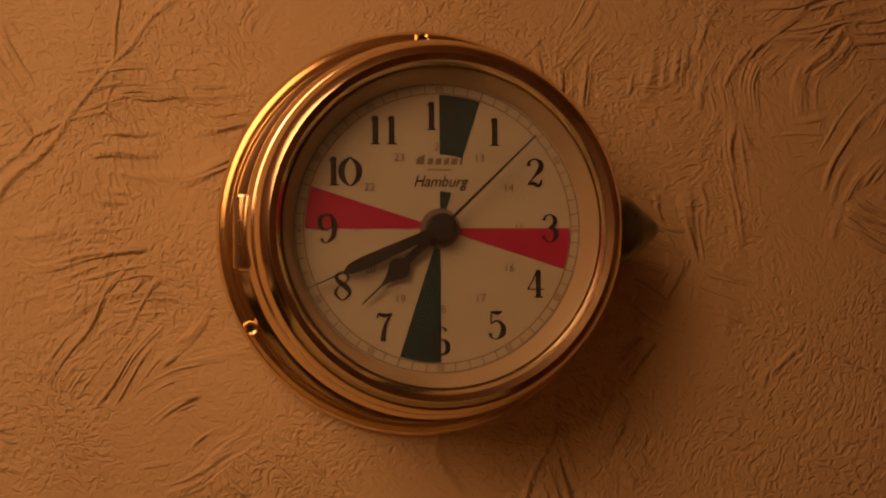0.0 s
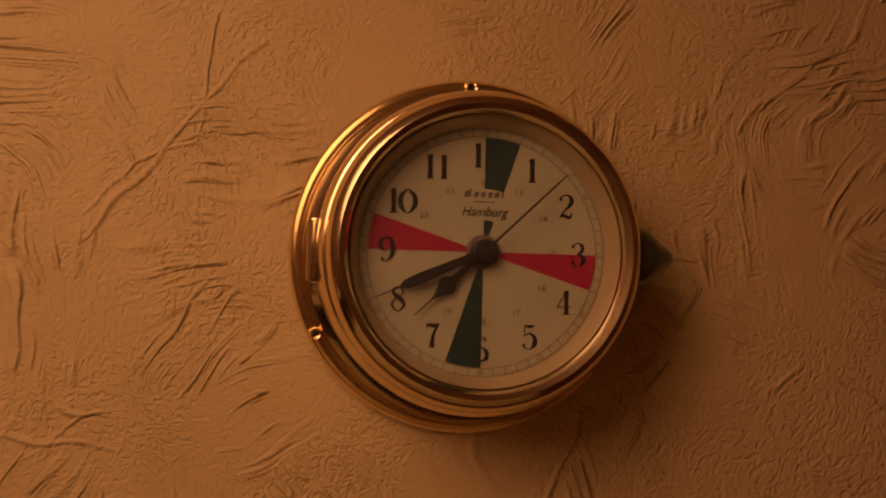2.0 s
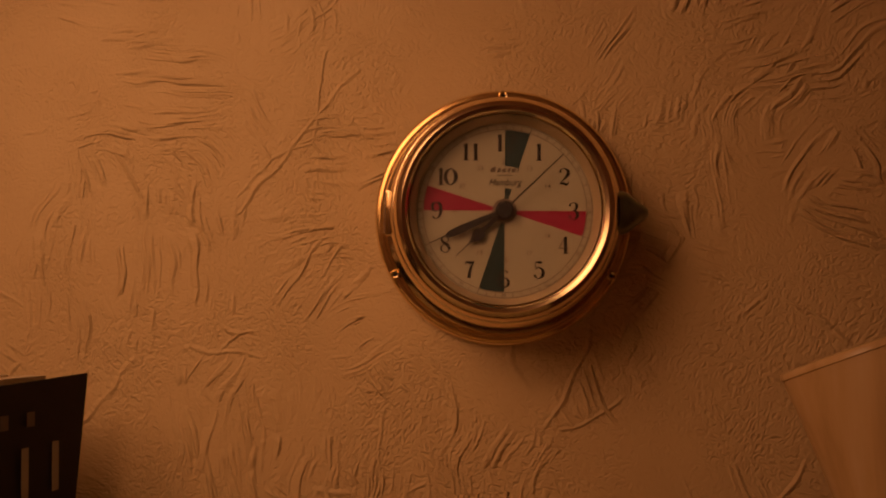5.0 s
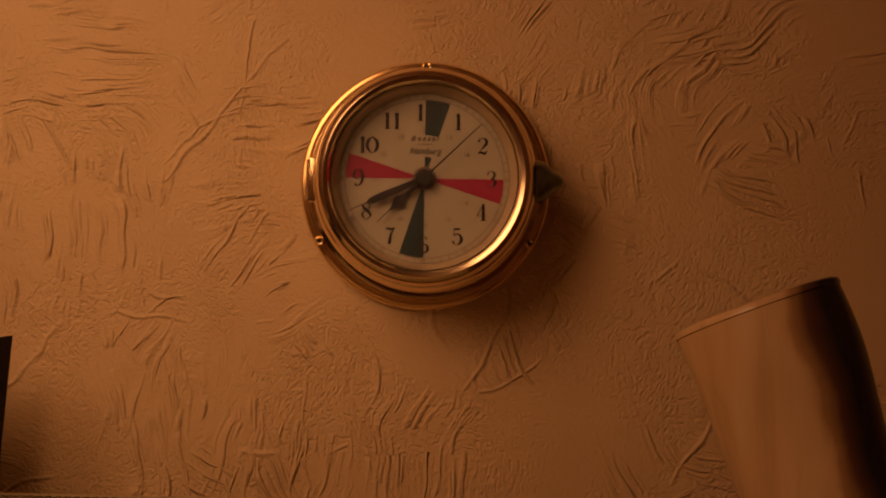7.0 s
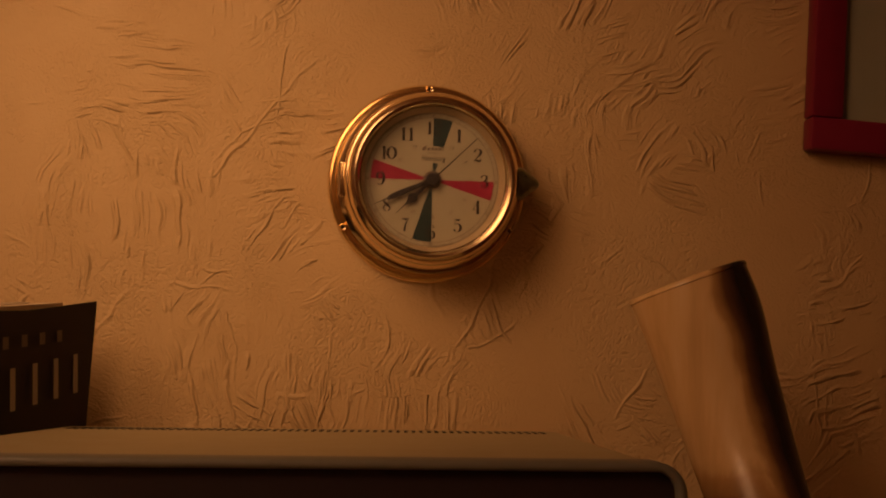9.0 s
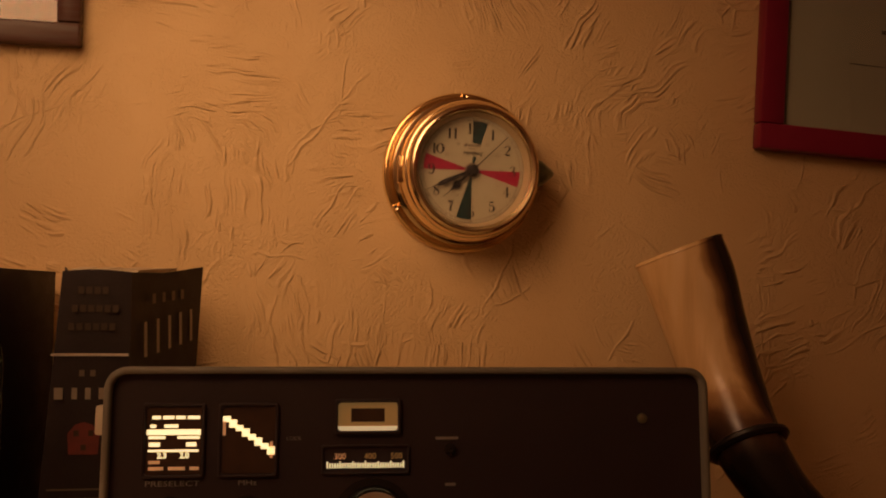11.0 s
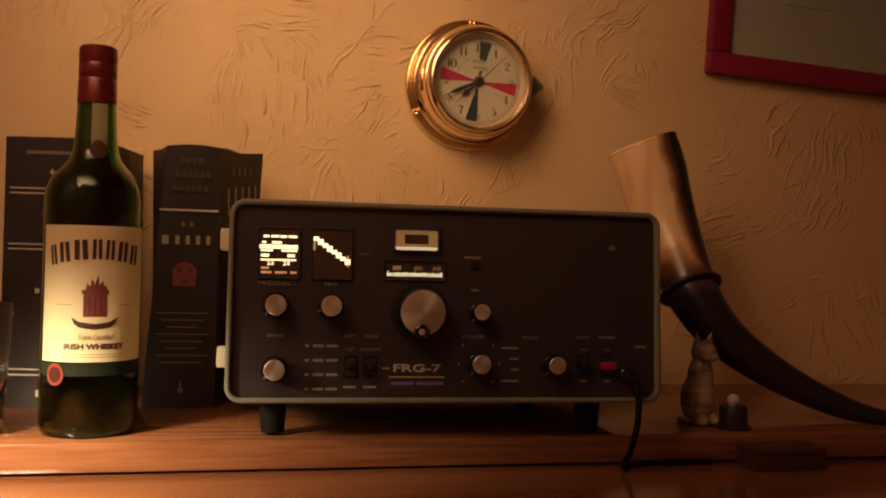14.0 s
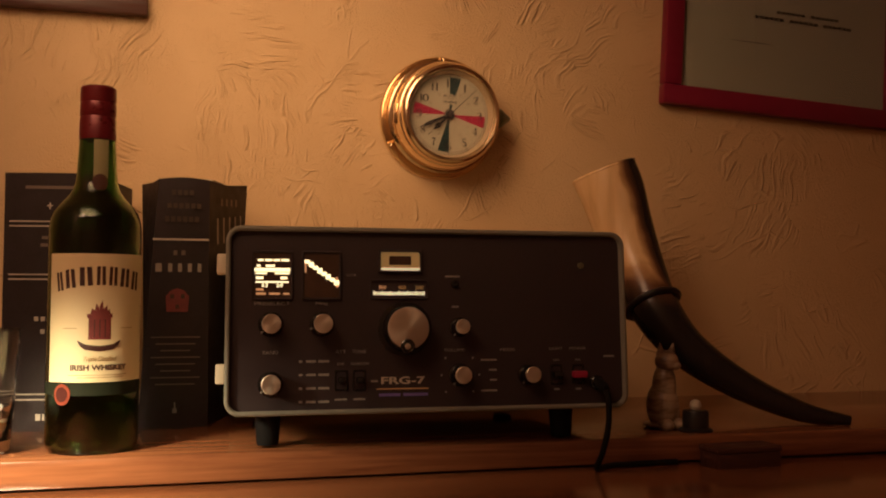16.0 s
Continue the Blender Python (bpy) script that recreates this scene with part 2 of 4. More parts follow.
def tube(points, radii, segments=16, flat=1.0):
    """A round bar along points with its own radius at each."""
    bm = bmesh.new()
    pts = [Vector(p) for p in points]
    rings = []
    for i, p in enumerate(pts):
        d = (pts[min(i + 1, len(pts) - 1)] - pts[max(i - 1, 0)]).normalized()
        side = d.cross(Vector((0, 1, 0))).normalized()
        up = side.cross(d)
        rings.append([bm.verts.new(p + side * radii[i] * math.cos(2 * math.pi * k / segments) + up * radii[i] * flat * math.sin(2 * math.pi * k / segments)) for k in range(segments)])
    for a, b in zip(rings, rings[1:]):
        for k in range(segments):
            bm.faces.new((a[k], a[(k + 1) % segments], b[(k + 1) % segments], b[k]))
    for r in (rings[0], rings[-1]):
        bm.faces.new(r)
    return soft(bm, 50)


def smooth_line(keys, steps):
    """Catmull-Rom points through keys of any length."""
    k = [np.array(p, float) for p in keys]
    k = [2 * k[0] - k[1]] + k + [2 * k[-1] - k[-2]]
    out = []
    for i in range(1, len(k) - 2):
        for s in range(steps):
            t = s / steps
            out.append(0.5 * (2 * k[i] + (k[i + 1] - k[i - 1]) * t + (2 * k[i - 1] - 5 * k[i] + 4 * k[i + 1] - k[i + 2]) * t * t + (3 * k[i] - k[i - 1] - 3 * k[i + 1] + k[i + 2]) * t ** 3))
    out.append(k[-2])
    return out


def slab(outline, depth, at=0.0):
    """A flat plate from an outline in x, y, raised along z."""
    bm = bmesh.new()
    low = [bm.verts.new((x, y, at)) for x, y in outline]
    top = [bm.verts.new((x, y, at + depth)) for x, y in outline]
    bm.faces.new(low), bm.faces.new(top)
    for i in range(len(low)):
        j = (i + 1) % len(low)
        bm.faces.new((low[i], low[j], top[j], top[i]))
    return bm


def round_rect(w, h, r, n=6):
    out = []
    for cx, cy, a in ((w / 2 - r, h / 2 - r, 0), (-w / 2 + r, h / 2 - r, 90), (-w / 2 + r, -h / 2 + r, 180), (w / 2 - r, -h / 2 + r, 270)):
        out += [(cx + r * math.cos(radians(a + 90 * k / n)), cy + r * math.sin(radians(a + 90 * k / n))) for k in range(n + 1)]
    return out


def words(text, size, width=0.0, shear=0.0, depth=0.0002, heavy=0.0):
    """Lettering in x, y, centred, as a bmesh; width: the length that it is stretched to."""
    c = bpy.data.curves.new("words", "FONT")
    c.body, c.size, c.shear, c.extrude, c.offset = text, size, shear, depth, heavy
    c.align_x, c.align_y, c.resolution_u = "CENTER", "CENTER", 3
    ob = new("words", c)
    bpy.context.view_layer.update()
    me = bpy.data.meshes.new_from_object(ob.evaluated_get(bpy.context.evaluated_depsgraph_get()))
    bpy.data.objects.remove(ob)
    bm = bmesh.new()
    bm.from_mesh(me)
    bpy.data.meshes.remove(me)
    if width:
        have = max(v.co.x for v in bm.verts) - min(v.co.x for v in bm.verts)
        bmesh.ops.scale(bm, vec=(width / have, 1, 1), verts=bm.verts)
    return bm


def thing(name, m, label, category, group=""):
    ob = new(name)
    ob.empty_display_size = 0.02
    ob.matrix_world = m
    return tagged(ob, label, category, group)


# ---- the room ----
def wall_block(name, low, high, material, label, category="wall"):
    size = [b - a for a, b in zip(low, high)]
    bm = box(*size)
    ob = part(name, bm, material)
    ob.location = [(a + b) / 2 for a, b in zip(low, high)]
    return tagged(ob, label, category, kind="structure")


wall_block("wall_north", (-1.8, 0, -0.8), (2.4, 0.1, 1.8), PAPER_WALL, "cream-orange embossed wallpaper with stroked ridges and creases")
wall_block("wall_south", (-1.8, -3.1, -0.8), (2.4, -3.0, 1.8), ROOM_WALL, "plain dim warm painted wall of the room")
wall_block("wall_west", (-1.9, -3.1, -0.8), (-1.8, 0.1, 1.8), ROOM_WALL, "plain dim warm painted wall of the room")
wall_block("wall_east", (2.4, -3.1, -0.8), (2.5, 0.1, 1.8), ROOM_WALL, "plain dim warm painted wall of the room")
wall_block("ceiling", (-1.9, -3.1, 1.8), (2.5, 0.1, 1.9), ROOM_WALL, "plain dim warm painted ceiling", "ceiling")
wall_block("floor", (-1.9, -3.1, -0.9), (2.5, 0.1, -0.8), FLOOR_WOOD, "dark wooden floor", "floor")


# ---- the sideboard top and the desk under it ----
def sideboard():
    board = thing("sideboard", pose(0, 0, 0), "varnished red-brown wooden sideboard with a raised back shelf", "sideboard")
    part("shelf_board", box(2.6, 0.308, 0.024, 0.004, (0.3, -0.154, -0.012)), DESK_WOOD, board)
    part("worktop", box(2.6, 0.75, 0.03, 0.004, (0.3, -0.375, -0.0405)), DESK_WOOD, board)
    part("carcass", box(2.5, 0.60, 0.70, 0.004, (0.3, -0.32, -0.41)), DESK_WOOD, board)
    part("plinth", box(2.4, 0.55, 0.045, 0.002, (0.3, -0.3, -0.7775)), DESK_WOOD, board)
    return board


sideboard()


# ---- the wall clock ----
CLOCK = pose(0.0446, -0.0024, 0.3432, 93.5, 0, 1.8) @ Matrix.Scale(1.03, 4)


def sector(start, sweep, r0, r1, thick, at, n=14):
    """A ring sector; degrees clockwise from twelve."""
    arc = [radians(90 - start - sweep * k / n) for k in range(n + 1)]
    line = [(r1 * math.cos(a), r1 * math.sin(a)) for a in arc] + [(r0 * math.cos(a), r0 * math.sin(a)) for a in reversed(arc)]
    return slab(line, thick, at)


def clock_turn(degrees, r, z):
    a = radians(90 - degrees)
    return pose(r * math.cos(a), r * math.sin(a), z)


def wall_clock():
    c = thing("wall_clock", CLOCK, "round polished brass ship clock, cream dial with red and green sectors", "clock")
    case = part("case", lathe([(0, 0.0005), (0.0715, 0.0005), (0.0724, 0.002), (0.0724, 0.0048), (0.0718, 0.0066), (0.0708, 0.0074), (0.0698, 0.0068), (0.0690, 0.0052), (0.0680, 0.0046), (0.0670, 0.0052), (0.0660, 0.0074),
                               (0.0652, 0.010), (0.0650, 0.014), (0.0656, 0.0165), (0.0652, 0.019), (0.0628, 0.0205), (0.0615, 0.022), (0.0612, 0.040), (0.0605, 0.043),
                               (0.0590, 0.0455), (0.0565, 0.0465), (0.05, 0.047), (0.0485, 0.0405), (0, 0.0405)], 128), BRASS, c)
    part("bezel", lathe([(0.0575, 0.0462), (0.0582, 0.049), (0.0575, 0.0525), (0.0555, 0.0555), (0.0532, 0.0566), (0.0512, 0.0558), (0.0500, 0.0538), (0.0494, 0.051), (0.0494, 0.0464)], 128, True), BRASS, c)
    part("inner_ring", lathe([(0.0494, 0.0535), (0.0462, 0.0428), (0.0494, 0.0428)], 96, True), RING_GILT, c, "satin gilt sloping ring round the dial")
    dial = part("dial", lathe([(0, 0.0432), (0.0465, 0.0432), (0.0465, 0.0415), (0, 0.0415)], 96), DIAL, c, "cream dial with printed numerals")
    z = 0.0433
    for name, start, r0, material in (("green_sector", 0, 0.0235, GREEN), ("red_sector", 90, 0.006, RED), ("green_sector", 180, 0.006, GREEN), ("red_sector", 270, 0.006, RED)):
        part(name, sector(start, 18, r0, 0.0425, 0.00015, z), material, dial)
    part("green_sector", sector(0, 18, 0.006, 0.0118, 0.00015, z), GREEN, dial)
    for r in (0.0428, 0.0456):
        part("minute_ring", lathe([(r, z), (r + 0.0003, z), (r + 0.0003, z + 0.0001), (r, z + 0.0001)], 96, True), INK_SOFT, dial)
    tick = slab([(-0.00014, -0.0014), (0.00014, -0.0014), (0.00014, 0.0014), (-0.00014, 0.0014)], 0.0001)
    tick_mesh = None
    for k in range(60):
        if k % 5 == 0:
            figure = part("minute_numeral", moved(words(str(k or 60), 0.0028, depth=0.00003), clock_turn(6 * k, 0.0442, z + 0.0001) @ pose(0, 0, 0, 0, 0, -6 * k)), INK_SOFT, dial)
            continue
        m = clock_turn(6 * k, 0.0442, z) @ pose(0, 0, 0, 0, 0, -6 * k)
        if tick_mesh is None:
            first = part("minute_mark", tick, INK_SOFT, dial)
            tick_mesh = first.data
            first.matrix_local = m
        else:
            ob = new("minute_mark", tick_mesh)
            ob.parent = dial
            ob.matrix_local = m
    for k in range(1, 13):
        part("numeral", moved(numeral(str(k), 0.0089), clock_turn(30 * k, 0.0358, z + 0.0002)), INK, dial)
        part("inner_numeral", moved(words(str(k + 12), 0.0036, depth=0.00003), clock_turn(30 * k, 0.0258, z + 0.00012)), INK_SOFT, dial)
    part("maker_script", moved(words("Hamburg", 0.0052, 0.0175, 0.35, depth=0.00003), pose(0.0, 0.0148, z + 0.0001)), INK, dial)
    for k, (x, w) in enumerate(((-0.0062, 0.003), (-0.0030, 0.0022), (-0.0004, 0.0022), (0.0022, 0.002), (0.0047, 0.0024), (0.0069, 0.0011))):
        part("maker_mark", slab([(x - w / 2, 0.0203), (x + w / 2 - 0.0004, 0.0203), (x + w / 2, 0.0224 + 0.0012 * (k == 0)), (x - w / 2 + 0.0004, 0.0222)], 0.0001, z), INK_SOFT, dial)
    part("maker_line", slab([(-0.004, 0.0184), (0.004, 0.0184), (0.004, 0.0188), (-0.004, 0.0188)], 0.0001, z), INK_SOFT, dial)
    # the three pointers
    minute = [(-0.0013, -0.004), (0.0013, -0.004), (0.0016, 0.010), (0.0021, 0.026), (0.0017, 0.0315), (0.0003, 0.0335), (0.0002, 0.0430), (-0.0002, 0.0430), (-0.0003, 0.0335), (-0.0017, 0.0315), (-0.0021, 0.026), (-0.0016, 0.010)]
    part("minute_hand", moved(slab(minute, 0.0005, 0.0462), pose(0, 0, 0, 0, 0, -246)), INK, c)
    bulb = [(0.0034 * math.sin(a), 0.0185 - 0.0034 * math.cos(a)) for a in [radians(25 + 310 * k / 16) for k in range(17)]]
    hour = [(-0.0012, -0.003), (0.0012, -0.003), (0.0012, 0.0145)] + [p for p in bulb if p[1] < 0.0212 and p[0] > 0] + [(0.0011, 0.0232), (0.0003, 0.026), (0.0002, 0.0345), (-0.0002, 0.0345), (-0.0003, 0.026), (-0.0011, 0.0232)] + [p for p in bulb if p[1] < 0.0212 and p[0] < 0] + [(-0.0012, 0.0145)]
    part("hour_hand", moved(slab(hour, 0.0005, 0.0450), pose(0, 0, 0, 0, 0, -226.5)), INK, c)
    part("second_hand", moved(slab([(-0.0006, -0.012), (0.0006, -0.012), (0.00026, 0.0425), (-0.00026, 0.0425)], 0.0003, 0.0474), pose(0, 0, 0, 0, 0, -46)), INK, c)
    part("hub", lathe([(0, 0.0432), (0.0046, 0.0432), (0.0046, 0.0478), (0.0038, 0.0486), (0, 0.0488)], 32), INK, c)
    part("hub_ring", lathe([(0.0047, 0.0432), (0.0064, 0.0432), (0.0064, 0.0438), (0.0047, 0.0438)], 40, True), INK_SOFT, c)
    pane = part("glass_pane", lathe([(0, 0.0512), (0.0493, 0.0512), (0.0493, 0.0524), (0, 0.0524)], 96), CLEAR, c, "clear flat glass")
    pane.visible_shadow = False
    # hinge on the one side, closing knob on the other
    hinge = part("hinge", box(0.0055, 0.024, 0.013, 0.0008, (-0.0605, -0.001, 0.033)), BRASS, c)
    for y in (-0.0085, -0.001, 0.0065):
        part("hinge_knuckle", moved(lathe([(0, -0.0034), (0.0014, -0.0036), (0.0016, -0.0034), (0.0016, 0.0034), (0.0014, 0.0036), (0, 0.0034)], 16), pose(-0.0630, y, 0.0385, 90)), BRASS, hinge)
    part("closing_knob", moved(lathe([(0, 0), (0.0115, 0.0), (0.0118, 0.0025), (0.0108, 0.0055), (0.0070, 0.0100), (0.0040, 0.0140), (0.0020, 0.0160), (0, 0.0164)], 24), pose(0.0598, 0.0, 0.035, 0, 90)), BRASS_OLD, c, "dark tarnished conical knob")
    for a in (0, 118.5, 241.5):
        screw = part("screw", moved(lathe([(0, 0.006), (0.0026, 0.006), (0.0026, 0.0082), (0.0021, 0.0090), (0.0014, 0.0086), (0.0012, 0.0076), (0, 0.0074)], 20), clock_turn(a, 0.0688, 0)), BRASS, c)
        part("screw_slot", moved(lathe([(0, 0.0074), (0.0011, 0.0076), (0.0009, 0.0079), (0, 0.0079)], 14), clock_turn(a, 0.0688, 0)), INK, screw)
    return c


def stroke(points, widths, steps=7):
    """A flat pen stroke in x, y through keys, with its own width at each."""
    line = smooth_line([(*p, w) for p, w in zip(points, widths)], steps)
    bm = bmesh.new()
    rows = []
    for i, (x, y, w) in enumerate(line):
        a, b = line[max(i - 1, 0)], line[min(i + 1, len(line) - 1)]
        d = Vector((b[0] - a[0], b[1] - a[1])).normalized()
        rows.append((bm.verts.new((x - d.y * w / 2, y + d.x * w / 2, 0)), bm.verts.new((x + d.y * w / 2, y - d.x * w / 2, 0))))
    for p, q in zip(rows, rows[1:]):
        bm.faces.new((p[0], p[1], q[1], q[0]))
    return bm


FAT, THIN = 0.20, 0.045
DIGITS = {
    "0": [([(0, .5), (-.28, .2), (-.28, -.2), (0, -.5), (.28, -.2), (.28, .2), (0, .5)], [THIN, FAT, FAT, THIN, FAT, FAT, THIN])],
    "1": [([(0, .5), (0, 0), (0, -.5)], [FAT] * 3), ([(-.16, .36), (-.05, .46)], [THIN, .07]), ([(-.18, -.485), (.18, -.485)], [THIN] * 2)],
    "2": [([(-.22, .25), (-.2, .4), (0, .5), (.22, .38), (.22, .15), (0, -.12), (-.25, -.42)], [.16, .08, THIN, .16, .2, .08, THIN]), ([(-.26, -.44), (-.05, -.38), (.15, -.46), (.28, -.25)], [THIN, .13, .13, THIN])],
    "3": [([(-.2, .28), (-.16, .42), (.02, .5), (.2, .36), (.18, .14), (-.02, .03)], [.15, .07, THIN, .15, .15, THIN]), ([(-.02, .03), (.2, -.06), (.25, -.28), (.05, -.5), (-.16, -.42), (-.22, -.26)], [THIN, .14, .2, THIN, .07, .16])],
    "4": [([(.1, .5), (.1, 0), (.1, -.5)], [.18] * 3), ([(.06, .48), (-.12, .1), (-.3, -.2)], [THIN] * 3), ([(-.3, -.2), (.32, -.2)], [THIN] * 2), ([(-.06, -.485), (.27, -.485)], [THIN] * 2)],
    "5": [([(-.18, .48), (.05, .44), (.22, .48)], [THIN, .14, THIN]), ([(-.18, .48), (-.19, .05)], [THIN] * 2), ([(-.19, .05), (.02, .15), (.24, -.02), (.24, -.3), (.02, -.5), (-.18, -.42), (-.22, -.28)], [THIN, .07, .16, .2, THIN, .07, .16])],
    "6": [([(.2, .36), (.05, .5), (-.2, .3), (-.27, -.1), (-.18, -.4), (0, -.5)], [.14, THIN, .15, .2, .15, THIN]), ([(0, -.5), (.22, -.36), (.22, -.08), (.02, .06), (-.2, -.08)], [THIN, .16, .16, THIN, THIN])],
    "7": [([(-.25, .3), (-.22, .46), (0, .4), (.25, .47)], [THIN, .08, .15, THIN]), ([(.25, .47), (.02, .05), (-.06, -.5)], [THIN, .12, .2])],
    "8": [([(0, .5), (-.2, .38), (-.16, .18), (.1, -.02), (.25, -.26), (0, -.5), (-.25, -.26), (-.1, 0), (.16, .18), (.18, .36), (0, .5)], [THIN, .1, .15, .2, .12, THIN, .1, THIN, THIN, .09, THIN])],
}
DIGITS["9"] = [([(-x, -y) for x, y in p], w) for p, w in DIGITS["6"]]


def numeral(text, size):
    """A high-contrast serif number, built from pen strokes."""
    bm = bmesh.new()
    for i, d in enumerate(text):
        for points, widths in DIGITS[d]:
            off = (i - (len(text) - 1) / 2) * 0.58
            piece = moved(stroke(points, widths), Matrix.Scale(size, 4) @ pose(off, 0, 0))
            me = bpy.data.meshes.new("stroke")
            piece.to_mesh(me)
            piece.free()
            bm.from_mesh(me)
            bpy.data.meshes.remove(me)
    return bm


wall_clock()


# ---- the radio receiver ----
RADIO = pose(-0.0395, -0.3245, 0.1090, -4.0, 0, -1.6)
RW, RH, RD = 0.347, 0.155, 0.262


def on_panel(x, z, out=0.0, turn=0.0):
    """A pose on the front panel: local x right, y up, z towards the user."""
    return pose(x, -out, z, 90) @ pose(0, 0, 0, 0, 0, turn)


def ring_plate(w, h, r, wall, depth, lip=0.0015):
    """A rounded rectangular frame with a chamfered front, opening along z."""
    loops = [(w - 2 * lip, h - 2 * lip, r - lip, depth), (w, h, r, depth - lip), (w, h, r, 0), (w - 2 * wall, h - 2 * wall, max(r - wall, 0.002), 0),
             (w - 2 * wall, h - 2 * wall, max(r - wall, 0.002), depth - lip), (w - 2 * wall + 2 * lip, h - 2 * wall + 2 * lip, max(r - wall + lip, 0.002), depth)]
    bm = bmesh.new()
    rings = [[bm.verts.new((x, y, z)) for x, y in round_rect(a, b, c, 8)] for a, b, c, z in loops]
    for p, q in zip(rings, rings[1:] + rings[:1]):
        for i in range(len(p)):
            j = (i + 1) % len(p)
            bm.faces.new((p[i], p[j], q[j], q[i]))
    return soft(bm, 50)


def knob(radio, x, z, r, deep, name="knob"):
    k = part(name, moved(lathe([(0, 0), (r * 1.25, 0), (r * 1.25, 0.004), (r * 1.05, 0.0045), (r * 1.02, deep - 0.001), (r * 0.98, deep), (0, deep)], 40), on_panel(x, z)), PANEL_GLOSS, radio)
    part("knob_cap", moved(lathe([(0, deep - 0.0005), (r * 0.95, deep - 0.0005), (r * 0.95, deep + 0.0006), (r * 0.88, deep + 0.001), (0, deep + 0.0008)], 40), on_panel(x, z)), ALU, k, "spun aluminium cap")
    if r < 0.01:
        a = radians(218 + 20 * math.sin(x * 90))
        part("pointer_mark", moved(box(r * 0.34, r * 0.20, 0.0008, 0.0002), on_panel(x + r * 1.12 * math.cos(a), z + r * 1.12 * math.sin(a), 0.0046, math.degrees(a))), RIM, k)
    return k


def print_on(radio, text, x, z, size, width=0.0, material=None, name="panel_lettering", heavy=0.0):
    return part(name, moved(words(text, size, width, heavy=heavy), on_panel(x, z, 0.0022)), material or WHITE_INK, radio)


def bar(radio, x, z, w, h, material, out=0.0022, name="panel_mark", turn=0.0):
    return part(name, moved(slab([(-w / 2, -h / 2), (w / 2, -h / 2), (w / 2, h / 2), (-w / 2, h / 2)], 0.0002), on_panel(x, z, out, turn)), material, radio)


def receiver():
    r = thing("radio_receiver", RADIO, "black-fronted communications receiver in a grey-beige metal case, switched on", "radio")
    part("case", soft(moved(slab(round_rect(RW - 0.003, RH - 0.003, 0.010, 8), RD), pose(0, RD, 0, 90))), CASE, r, "grey-beige painted metal cover")
    part("front_frame", moved(ring_plate(RW, RH, 0.0125, 0.0040, 0.016, 0.0012), on_panel(0, 0, -0.009)), RIM, r, "light grey rounded front frame")
    part("front_panel", moved(slab(round_rect(RW - 0.0076, RH - 0.0076, 0.0086), 0.0018), on_panel(0, 0, 0.0)), PANEL, r, "matt black front panel")
    slot = None
    for k in range(62):
        for row in range(2):
            m = pose(-0.153 + 0.005 * k, RD - 0.018 - 0.012 * row, RH / 2 - 0.0014)
            if slot is None:
                slot = part("vent_slot", box(0.0022, 0.008, 0.0006), INK, r)
                slot.matrix_local = m
            else:
                ob = new("vent_slot", slot.data)
                ob.parent, ob.matrix_local = r, m
    for z in (0.0475, -0.0435):
        part("side_bumper", box(0.0085, 0.018, 0.0165, 0.0015, (-RW / 2 - 0.003, 0.018, z)), BUMPER, r, "ivory plastic side bumper")
    for x, y, h in ((-0.137, 0.042, 0.0285), (0.127, 0.042, 0.0285), (-0.137, 0.235, 0.0150), (0.127, 0.235, 0.0150)):
        part("foot", moved(lathe([(0, -h), (0.0085, -h), (0.0095, -h + 0.002), (0.011, -0.003), (0.011, 0.002), (0, 0.002)], 24), pose(x, y, -RH / 2 + 0.0015)), RUBBER, r)
    # preselector window with its lit scale
    win = part("scale_window", moved(ring_plate(0.034, 0.041, 0.002, 0.0018, 0.003, 0.0005), on_panel(-0.136, 0.037, 0.001)), PANEL, r)
    for x in (-0.136, -0.0955):
        part("scale_film", moved(slab(round_rect(0.0295, 0.0365, 0.001), 0.0002), on_panel(x, 0.037, 0.0019)), LIT_BACK, r, "dim amber backlit film")
    rows = ((0.0125, 0.0018, ((-0.0095, 0.0045), (-0.0030, 0.006), (0.0035, 0.005), (0.0105, 0.0065))), (0.0078, 0.0018, ((-0.0112, 0.003), (-0.0015, 0.0075))),
            (0.0045, 0.0030, ((0.0, 0.029),)), (0.0016, 0.0015, ((-0.009, 0.009), (0.008, 0.012))), (-0.0022, 0.0022, ((-0.0102, 0.006), (0.0095, 0.0055))),
            (-0.0056, 0.0012, ((0.0, 0.027),)))
    for z, h, bits in rows:
        for x, w in bits:
            bar(r, -0.136 + x, 0.037 + z, w, h, LIT, name="lit_scale_mark")
    for text, x in (("2.3", -0.006), ("2.0", 0.006)):
        part("lit_numeral", moved(words(text, 0.0042, heavy=0.00012), on_panel(-0.136 + x, 0.037 - 0.0083, 0.0024)), LIT, r)
    for z, bits in ((-0.0118, ((-0.010, 0.006),)), (-0.0152, ((-0.009, 0.008), (0.002, 0.009), (0.0115, 0.005)))):
        for x, w in bits:
            bar(r, -0.136 + x, 0.037 + z, w, 0.0018, LIT_DIM, name="dim_scale_mark")
    # MHz window with its slanting lit scale
    part("scale_window", moved(ring_plate(0.033, 0.041, 0.002, 0.0018, 0.003, 0.0005), on_panel(-0.0955, 0.037, 0.001)), PANEL, r)
    for k in range(8):
        t = k / 7
        bar(r, -0.1075 + 0.0245 * t, 0.0485 - 0.0175 * t, 0.0042, 0.0032 + 0.0012 * (k % 2), LIT, name="lit_scale_mark")
    bar(r, -0.0828, 0.0315, 0.0016, 0.009, LIT_DIM, name="dim_scale_mark")
